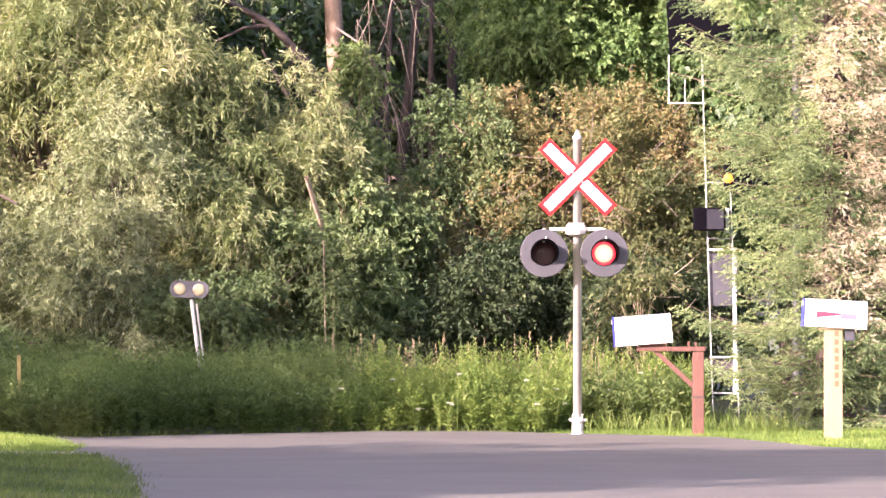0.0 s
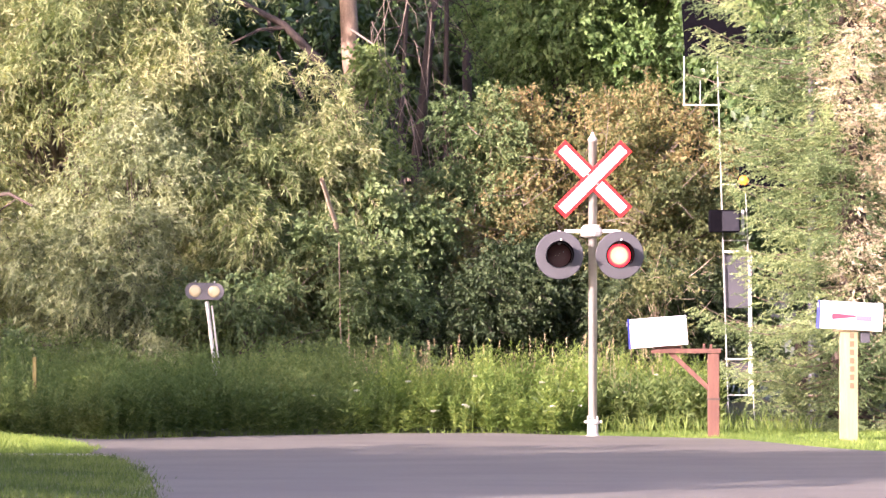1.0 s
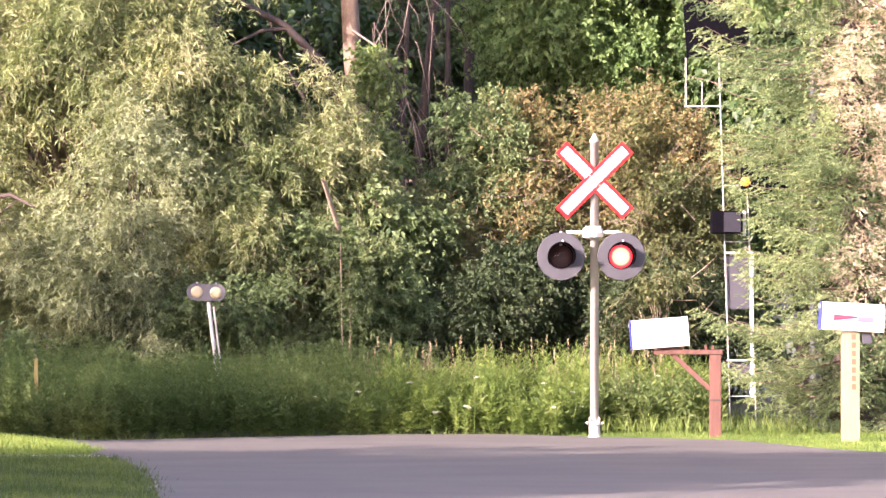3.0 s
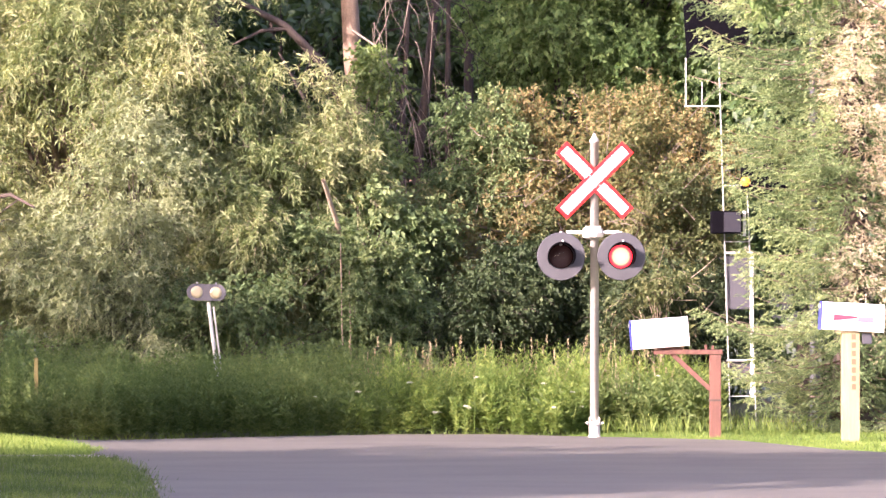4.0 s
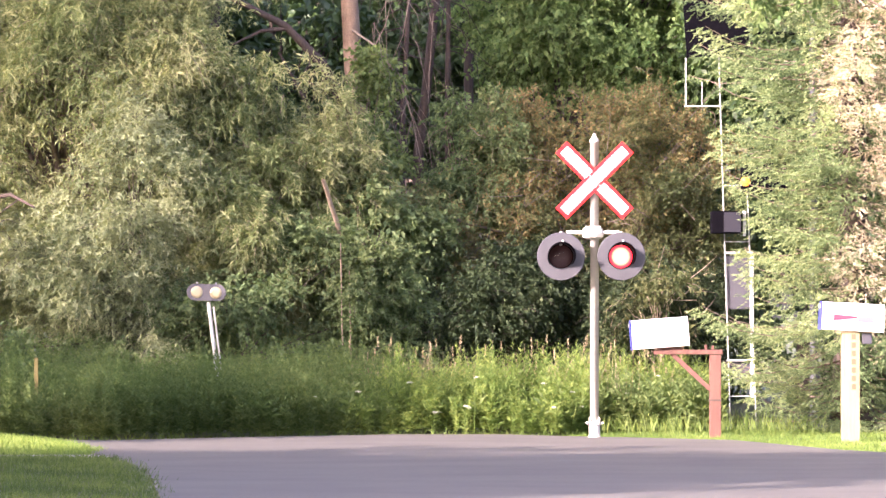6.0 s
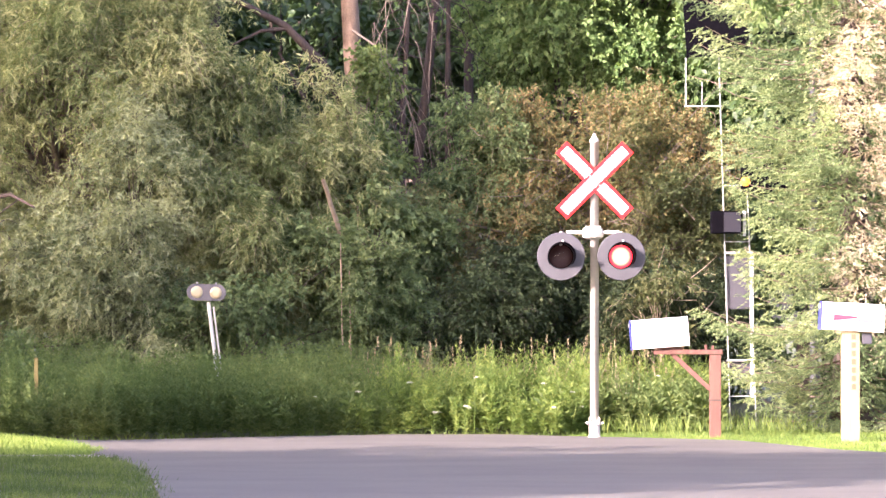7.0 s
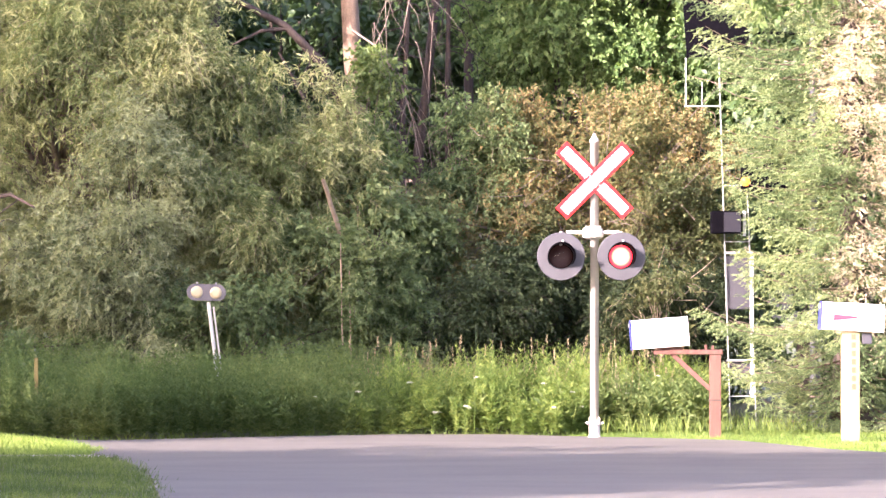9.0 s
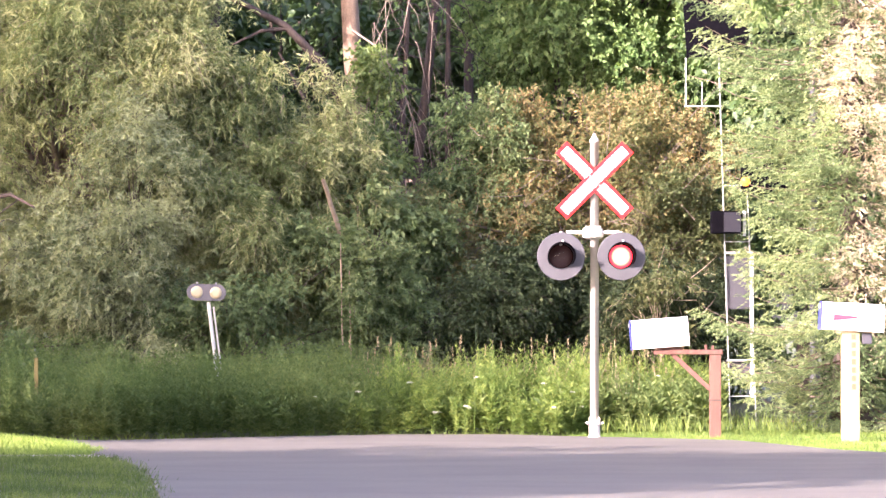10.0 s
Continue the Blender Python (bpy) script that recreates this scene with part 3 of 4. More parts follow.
# utility pole at the road's bend
pole = root("utility_pole", (0, 0, 0), "weathered wooden utility pole with a metal tag", "utility pole")
part("shaft", lathe([(0.165, -0.1), (0.152, 1.0), (0.145, 3.0), (0.135, 6.0), (0.12, 9.5), (0.0, 9.55)], 20, "z", (-5.78, 53.2, 0)), M_POLE, pole, "", True)
part("ground_wire_guard", boxed(-5.955, -5.925, 53.12, 53.16, -0.05, 2.4, 0.004), M_DEAD, pole)
part("tag", boxed(-5.80, -5.755, 53.03, 53.045, 1.72, 1.88, 0.003), M_TAG, pole, "small pale metal tag")
part("staple_strap", lathe([(0.151, 0.0), (0.155, 0.01), (0.151, 0.02)], 20, "z", (-5.78, 53.2, 1.62), False), M_GALV, pole)

# railway signal with its ladder, half hidden by the spruce
tower = root("railway_signal", (0, 0, 0), "white steel railway signal ladder with black heads behind a spruce", "railway signal")
TY = 60.0


def strut(name, a, b, r, mat, lab=""):
    t = Tubes()
    t.add([a, ((a[0] + b[0]) / 2, (a[1] + b[1]) / 2, (a[2] + b[2]) / 2), b], [r, r, r], 8)
    return t.make(name, mat, tower, lab)


strut("leg", (4.09, TY, -0.05), (3.88, TY, 6.9), 0.0095, M_RAIL)
strut("leg", (4.46, TY, -0.05), (4.335, TY, 3.3), 0.0095, M_RAIL)
for z in (3.42, 2.62, 0.42):
    strut("rung", (4.09 - 0.0302 * z, TY, z), (4.45 - 0.037 * z, TY, z), 0.009, M_RAIL)
strut("mast", (5.3, TY + 0.25, -0.05), (5.3, TY + 0.25, 7.6), 0.06, M_GREY)
for z in (3.5, 5.6, 6.4):
    strut("mast_bracket", (4.2, TY + 0.05, z), (5.3, TY + 0.25, z), 0.02, M_MATT)
strut("cross_bar", (4.0, TY - 0.02, 2.46), (4.42, TY - 0.02, 2.46), 0.018, M_RAIL)
strut("cross_bar", (4.04, TY - 0.02, 0.93), (4.46, TY - 0.02, 0.93), 0.015, M_RAIL)
part("panel", boxed(4.03, 4.37, TY + 0.04, TY + 0.10, 1.66, 2.42, 0.006), M_GREY, tower, "dark grey sheet panel")
part("panel", boxed(4.06, 4.42, TY + 0.04, TY + 0.10, 0.66, 0.9, 0.006), M_GREY, tower, "dark grey sheet panel")
part("trim", boxed(4.375, 4.425, TY + 0.03, TY + 0.09, 0.4, 2.42, 0.004), M_WHITE, tower)
part("trim", boxed(4.27, 4.31, TY - 0.06, TY - 0.02, 2.7, 3.05, 0.004), M_WHITE, tower)
part("relay_box", boxed(3.80, 4.24, TY - 0.3, TY - 0.03, 2.73, 3.05, 0.02), M_MATT, tower, "black steel relay box")
part("relay_lid", boxed(3.98, 4.22, TY - 0.315, TY - 0.302, 2.75, 3.03, 0.004), plain("lid_enamel", (0.01, 0.01, 0.016), 0.9), tower, "dark lid")
bm = bmesh.new()
box(bm, -0.45, 0.45, -0.02, 0.02, -0.8, 0.72, 0.01, pose(3.86, TY - 0.1, 6.06, 0, -4, 0))
part("target", bm, M_MATT, tower, "large black signal target board")
part("signal_head", boxed(4.25, 4.9, TY - 0.2, TY + 0.2, 3.3, 3.75, 0.03), M_MATT, tower, "black signal head")
part("signal_lens", lathe([(0.07, 0.0), (0.05, 0.02), (0.002, 0.03)], 16, "y", (4.29, TY - 0.21, 3.47)), M_AMBER, tower, "small amber signal light", True)
strut("bracket_bar", (3.46, TY, 5.24), (3.46, TY, 4.55), 0.011, M_RAIL)
strut("bracket_bar", (3.44, TY, 4.55), (3.98, TY, 4.55), 0.011, M_RAIL)
strut("bracket_bar", (3.69, TY, 4.55), (3.69, TY, 4.9), 0.007, M_RAIL)


# ---- trees and shrubs ----
leafy_plant("willow_tree", "large sunlit willow with narrow yellow-green leaves", "tree", (-5.6, 63.2, 0),
            [(-5.3, 62.6, 4.3, 2.3, 1.7, 3.2), (-7.2, 61.8, 3.3, 1.5, 1.2, 3.2), (-6.6, 64.5, 6.0, 3.2, 2.0, 2.2), (-3.75, 62.6, 5.7, 1.05, 1.0, 1.6)],
            M_WILLOW, M_BARK, 11, per_area=9, sprays=9, spray_len=0.36, n_leaf=14, leaf_len=0.13, leaf_w=0.021, droop=0.75, trunk_r=0.2, top=5, n_limb=90)
leafy_plant("willow_bush", "grey-green silvery willow bush behind the weeds", "bush", (-4.5, 60.7, 0),
            [(-4.65, 60.4, 2.6, 1.1, 0.9, 2.5), (-5.6, 60.6, 1.7, 0.8, 0.8, 1.6), (-4.25, 59.95, 2.3, 0.55, 0.4, 1.3)],
            M_WILLOW_GREY, M_BARK_DARK, 12, per_area=16, sprays=9, spray_len=0.3, n_leaf=13, leaf_len=0.085, leaf_w=0.017, trunk_r=0.035, top=3, n_limb=50, group="willow bushes")
leafy_plant("willow_bush", "yellow-green willow bush with drooping leaf tips", "bush", (-2.65, 62.7, 0),
            [(-2.25, 62.5, 3.5, 0.95, 0.8, 2.1), (-3.15, 62.1, 2.7, 1.1, 0.8, 2.2), (-1.65, 62.5, 3.3, 0.45, 0.5, 1.5), (-3.5, 60.9, 2.7, 0.6, 0.5, 1.5), (-2.75, 60.9, 2.2, 0.6, 0.45, 1.1), (-2.1, 61.3, 2.3, 0.5, 0.4, 1.0)],
            M_WILLOW, M_BARK, 13, per_area=14, sprays=9, spray_len=0.34, n_leaf=13, leaf_len=0.13, leaf_w=0.022, droop=0.8, trunk_r=0.08, top=3.4, n_limb=60, group="willow bushes")
leafy_plant("shrub", "dark green undergrowth shrub below the willows", "shrub", (-2.9, 60.2, 0),
            [(-3.0, 60.1, 1.2, 1.3, 0.7, 0.95), (-1.75, 60.9, 1.7, 0.7, 0.7, 1.5), (-5.6, 60.0, 0.9, 1.3, 0.6, 0.7)],
            M_GREEN, M_BARK_DARK, 14, per_area=17, sprays=8, spray_len=0.28, n_leaf=10, leaf_len=0.08, leaf_w=0.034, trunk_r=0.03, top=0.9, n_limb=30, group="shrubs")
leafy_plant("browning_bush", "large bush with rusty brown drying leaves", "bush", (2.0, 65.0, 0),
            [(2.15, 64.5, 3.4, 1.25, 1.1, 1.65), (3.3, 64.8, 3.3, 1.15, 1.1, 1.75), (0.45, 63.5, 2.75, 1.0, 0.8, 0.9), (1.25, 64.3, 3.95, 0.85, 0.8, 1.0)],
            M_BROWN, M_DEAD, 15, per_area=15, sprays=8, spray_len=0.26, n_leaf=9, leaf_len=0.065, leaf_w=0.034, droop=0.2, trunk_r=0.1, top=2.6, n_limb=90)
leafy_plant("shrub", "light green shrub beside the browning bush", "shrub", (0.3, 65.4, 0),
            [(0.55, 64.1, 3.95, 0.68, 0.55, 0.9), (0.15, 64.4, 3.45, 0.5, 0.5, 0.65), (0.8, 64.3, 4.45, 0.45, 0.4, 0.5)],
            M_GREEN, M_BARK, 16, per_area=19, sprays=8, spray_len=0.28, n_leaf=10, leaf_len=0.07, leaf_w=0.034, trunk_r=0.05, top=3.2, n_limb=30, group="shrubs")
leafy_plant("shrub", "broad green shrub thicket behind the weeds", "shrub", (-0.7, 62.4, 0),
            [(-0.8, 62.7, 1.9, 1.0, 0.9, 1.35), (-1.2, 62.4, 1.7, 0.8, 0.7, 1.3), (-0.2, 63.0, 2.2, 0.7, 0.6, 1.1), (-0.75, 60.5, 1.5, 0.75, 0.55, 1.25)],
            M_GREEN, M_BARK_DARK, 17, per_area=17, sprays=9, spray_len=0.3, n_leaf=10, leaf_len=0.075, leaf_w=0.036, trunk_r=0.05, top=1.6, n_limb=40, group="shrubs")
# this thicket and the next carry their shade in the leaf colour
leafy_plant("shrub", "thicket in the hollow under the browning bush, leaves darkened for shade", "shrub", (0.9, 62.6, 0),
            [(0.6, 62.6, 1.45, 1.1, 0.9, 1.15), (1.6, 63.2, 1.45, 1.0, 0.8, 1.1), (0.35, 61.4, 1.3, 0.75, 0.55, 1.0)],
            M_SHRUB_DIM, M_BARK_DARK, 27, per_area=17, sprays=9, spray_len=0.3, n_leaf=10, leaf_len=0.075, leaf_w=0.036, trunk_r=0.05, top=1.6, n_limb=40, group="shrubs")
leafy_plant("shrub", "green shrub beside the signal mast, leaves darkened for shade", "shrub", (3.0, 62.3, 0),
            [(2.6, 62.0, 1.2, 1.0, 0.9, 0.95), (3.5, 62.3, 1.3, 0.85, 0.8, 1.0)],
            M_SHRUB_DIM, M_BARK_DARK, 18, per_area=17, sprays=9, spray_len=0.3, n_leaf=10, leaf_len=0.07, leaf_w=0.036, trunk_r=0.05, top=1.6, n_limb=50, group="shrubs")
leafy_plant("shrub", "olive thicket under the browning bush", "shrub", (2.4, 64.0, 0),
            [(2.3, 63.7, 2.3, 1.75, 0.8, 1.15), (3.6, 63.7, 2.4, 0.7, 0.7, 1.2)],
            M_OLIVE, M_BARK_DARK, 21, per_area=16, sprays=8, spray_len=0.26, n_leaf=9, leaf_len=0.065, leaf_w=0.034, droop=0.25, trunk_r=0.06, top=2.0, n_limb=60, group="shrubs")
leafy_plant("shrub", "bright green sapling in the shade of the gap", "shrub", (-0.9, 62.2, 0),
            [(-1.1, 62.3, 2.85, 0.42, 0.4, 0.6), (-0.5, 62.5, 2.7, 0.45, 0.4, 0.55)],
            M_GREEN, M_BARK_DARK, 19, per_area=18, sprays=7, spray_len=0.26, n_leaf=8, leaf_len=0.1, leaf_w=0.06, trunk_r=0.035, top=2.2, n_limb=25, group="shrubs")
leafy_plant("maple_tree", "broad green maple at the wood's edge", "tree", (2.4, 76, 0),
            [(1.75, 75, 7.0, 1.2, 1.2, 1.5), (3.2, 75, 7.0, 1.6, 1.4, 1.9), (5.4, 75.5, 7.2, 1.8, 1.5, 2.4)],
            M_MAPLE, M_BARK_DARK, 20, per_area=12, sprays=8, spray_len=0.36, n_leaf=9, leaf_len=0.1, leaf_w=0.066, trunk_r=0.16, top=6.5, n_limb=60)

twiggy = leafy_plant("shrub", "sunlit olive shrub with pale bare twigs behind the mailbox", "shrub", (3.15, 61.0, 0),
            [(2.95, 60.9, 1.75, 0.4, 0.3, 0.28), (3.3, 60.9, 2.0, 0.28, 0.25, 0.25), (3.1, 61.2, 1.3, 0.5, 0.35, 0.4)],
            M_OLIVE, M_SNAG, 28, per_area=13, sprays=7, spray_len=0.24, n_leaf=8, leaf_len=0.075, leaf_w=0.036, trunk_r=0.02, top=1.5, n_limb=18, group="shrubs")
rng = np.random.default_rng(28)
t = Tubes()
for i in range(16):
    a = np.array([rng.uniform(2.9, 3.75), rng.uniform(60.8, 61.3), rng.uniform(1.3, 2.2)])
    w = np.array([rng.normal() * 0.25, -0.05, rng.uniform(0.1, 0.5)])
    k = rng.normal(size=3) * 0.13
    t.add([a, a + w * 0.35 + k * 0.6, a + w * 0.7 + k, a + w + k * 0.4], [0.008, 0.007, 0.005, 0.003], 5)
tagged(t.make("bare_twig", M_SNAG, twiggy, "pale leafless twigs"), kind="stuff")
willow = [o for o in scene.objects if o.name == "willow_tree"][0]
t = Tubes()
t.add([(-7.2, 60.9, 3.0), (-6.6, 60.6, 3.25), (-6.2, 60.4, 3.3), (-5.85, 60.3, 3.12)], [0.05, 0.04, 0.03, 0.015], 7)
t.add([(-7.0, 60.9, 2.7), (-6.5, 60.6, 2.95), (-6.1, 60.4, 3.22)], [0.03, 0.02, 0.01], 6)
t.make("dead_limb", M_BARK_DARK, willow, "broken dead limb")

rng = np.random.default_rng(29)
bare = [o for o in scene.objects if o.name == "browning_bush"][0]
t = Tubes()
for i in range(30):
    a = np.array([rng.uniform(0.3, 4.1), rng.uniform(62.9, 63.7), rng.uniform(1.4, 4.6)])
    w = np.array([rng.normal() * 0.3, -abs(rng.normal()) * 0.15, rng.normal() * 0.25 + 0.12])
    k = rng.normal(size=3) * 0.2
    t.add([a, a + w * 0.35 + k * 0.6, a + w * 0.7 + k, a + w + k * 0.4], [0.006, 0.005, 0.004, 0.002], 5)
tagged(t.make("bare_twig", M_DEAD, bare, "pale leafless twigs"), kind="stuff")
leafy_plant("overhanging_tree", "roadside tree with one limb of pale green leaves", "tree", (9.6, 50.4, 0),
            [(4.1, 50.0, 5.72, 0.75, 0.45, 0.4), (9.2, 50.4, 7.6, 1.5, 1.3, 1.4), (6.4, 50.2, 6.6, 1.2, 0.8, 0.6)],
            M_FRESH, M_BARK, 22, per_area=11, sprays=7, spray_len=0.24, n_leaf=8, leaf_len=0.1, leaf_w=0.07, trunk_r=0.15, top=6.0, n_limb=40)

# old trunk with dead limbs in the dark gap
old = root("old_tree", (0, 0, 0), "old tree with a pale sunlit trunk and dead limbs", "tree")
rng = np.random.default_rng(30)
t = Tubes()
stem(t, rng, [(-1.2, 70.2, -0.05), (-1.34, 70.1, 3.0), (-1.52, 70, 6.2), (-1.66, 70, 13.5)], 0.24, 0.1, 12)
t.make("trunk", M_BARK_PALE, old)
t, big_limb = Tubes(), Tubes()
for path, r in (([(-1.55, 70, 4.9), (-2.0, 69.7, 5.75), (-2.6, 69.4, 6.35), (-3.5, 69.1, 6.8), (-4.6, 69, 7.2)], 0.1),
                ([(-2.6, 69.4, 6.3), (-3.0, 69.3, 6.25), (-3.5, 69.2, 6.0)], 0.045),
                ([(-1.5, 70, 4.2), (-2.2, 69.6, 5.0), (-2.7, 69.3, 5.9)], 0.06),
                ([(-1.5, 69.8, 6.3), (-1.12, 69.4, 6.02), (-0.87, 69.2, 5.68), (-0.7, 69.1, 5.38), (-0.59, 69, 5.08), (-0.5, 69, 4.8), (-0.45, 69, 4.52), (-0.33, 69, 3.97)], 0.02),
                ([(-0.5, 69, 6.95), (-0.56, 69, 6.7), (-0.62, 69, 6.4), (-0.66, 69, 6.15), (-0.87, 69.2, 5.68)], 0.012),
                ([(-0.56, 69, 6.7), (-0.42, 69, 6.5), (-0.38, 69, 6.25)], 0.007),
                ([(-0.59, 69, 5.08), (-0.67, 69, 4.85), (-0.71, 69, 4.6), (-0.66, 69, 4.15)], 0.009),
                ([(-0.5, 69, 4.8), (-0.6, 69, 4.45), (-0.56, 69, 4.05), (-0.48, 69, 3.7)], 0.008),
                ([(-1.12, 69.4, 6.02), (-0.95, 69.3, 6.35), (-0.8, 69.2, 6.9)], 0.011)):
    (big_limb if r > 0.04 else t).add(path, np.linspace(r, r * 0.3, len(path)), 7)
# dark bark puts the limbs' shade into their colour
big_limb.make("limb", M_BARK_DARK, old, "thick limbs darkened for shade")
for i in range(34):
    a = np.array([rng.uniform(-1.2, -0.15), rng.uniform(68.4, 69.6), rng.uniform(4.4, 7.0)])
    w = np.array([rng.normal() * 0.4, rng.normal() * 0.2, -abs(rng.normal()) - 0.3]) * rng.uniform(0.3, 0.9)
    t.add([a, a + w * 0.5 + rng.normal(size=3) * 0.05, a + w], [0.006, 0.004, 0.002], 4)
t.make("dead_limb", M_DEAD, old, "grey bare dead limbs and twigs")
lv = Leaves()
crown(lv, None, rng, [(-1.8, 70, 13.8, 2.2, 2.0, 1.8), (-3.8, 70.8, 8.9, 1.3, 1.0, 1.0)], 6, 7, 0.4, 8, 0.15, 0.06)
lv.make("crown", M_GREEN, old)
leafy_plant("climbing_vine", "bright green vine climbing the old pale trunk", "vine", (-1.3, 69.4, 0),
            [(-1.4, 69.2, 4.75, 0.42, 0.35, 0.95), (-1.2, 68.6, 3.6, 0.5, 0.4, 1.1), (-1.0, 69.2, 5.4, 0.35, 0.3, 0.5)],
            M_FRESH, M_BARK, 23, per_area=13, sprays=7, spray_len=0.28, n_leaf=8, leaf_len=0.1, leaf_w=0.055, trunk_r=0.03, top=4.5, n_limb=25)

snag = root("broken_stem", (0, 0, 0), "pale broken stem standing among the willow leaves", "dead stem")
t = Tubes()
stem(t, rng, [(-1.3, 62.2, -0.05), (-1.42, 61.2, 2.5), (-1.71, 60.25, 3.5)], 0.042, 0.032, 8)
t.make("stem", M_SNAG, snag)
for x, y, h in ((-1.44, 60.2, 2.6), (-1.32, 60.35, 2.2)):
    st = root("sapling_stem", (0, 0, 0), "thin pale leafless sapling stem among the shrubs", "sapling", "pale saplings")
    t = Tubes()
    stem(t, rng, [(x + 0.05, y + 0.3, -0.05), (x, y, h * 0.5), (x - 0.02, y - 0.1, h)], 0.018, 0.008, 6)
    t.make("stem", M_SNAG, st)
brush = root("dead_brush", (0, 0, 0), "tangle of brown dead twigs in the shaded gap", "brush")
t = Tubes()
for i in range(420):
    a = np.array([rng.normal(-0.5, 0.45), rng.uniform(66.5, 68.5), rng.uniform(0, 2.6)])
    w = np.array([rng.normal() * 0.5, rng.normal() * 0.3, rng.uniform(0.3, 1.6)])
    t.add([a, a + w * 0.5 + rng.normal(size=3) * 0.06, a + w], [0.014, 0.009, 0.004], 4)
tagged(t.make("twig_tangle", M_BARK, brush), kind="stuff")


for x, y, h in ((-0.72, 72.6, 9.5), (0.1, 74.2, 10.5)):
    dead = root("dead_conifer", (0, 0, 0), "dead conifer with a bare brown trunk and drooping twigs", "tree", "dead conifers")
    t = Tubes()
    stem(t, rng, [(x, y, -0.1), (x + rng.normal() * 0.08, y, h * 0.5), (x + rng.normal() * 0.15, y, h)], 0.065, 0.025, 8)
    t.make("trunk", M_BARK_DARK, dead)
    t = Tubes()
    for i in range(110):
        z, q = rng.uniform(0.8, h), rng.uniform(0, 6.28)
        a = np.array([x, y, z])
        d = np.array([math.cos(q), math.sin(q), 0]) * rng.uniform(0.3, 1.0)
        fall = rng.uniform(0.15, 0.7)
        t.add([a, a + d * 0.5 + [0, 0, -fall * 0.2], a + d + [0, 0, -fall], a + d * 1.1 + [0, 0, -fall * 1.7]], [0.012, 0.008, 0.005, 0.002], 4)
    tagged(t.make("dead_branchwork", M_BARK_DARK, dead), kind="stuff")

# ---- spruce ----
def needle_shoots(store, dry, rng, pos, way, length, foot_x, count, size=0.04):
    """Brushes of needles round short shoots; the side towards the east has dried out."""
    n = len(pos)
    f = rng.uniform(0, 1, (n, count, 1))
    base = pos[:, None] + way[:, None] * length[:, None, None] * f
    nd = unit(way[:, None] * 1.25 + unit(rng.normal(size=(n, count, 3))) * 0.75)
    edge = foot_x - 0.2 - 0.05 * (pos[:, 2] - 3.0) + 0.22 * np.sin(pos[:, 2] * 2.3)
    gone = (pos[:, 0] > edge) & (rng.random(n) < np.clip((pos[:, 2] - 0.9) / 1.6, 0, 0.66))
    for sel, st in ((~gone, store), (gone, dry)):
        b = base[sel].reshape(-1, 3)
        if len(b):
            st.add(b, nd[sel].reshape(-1, 3), rng.uniform(0.75, 1.25, len(b)) * size, 0.009, 0.1, rng)


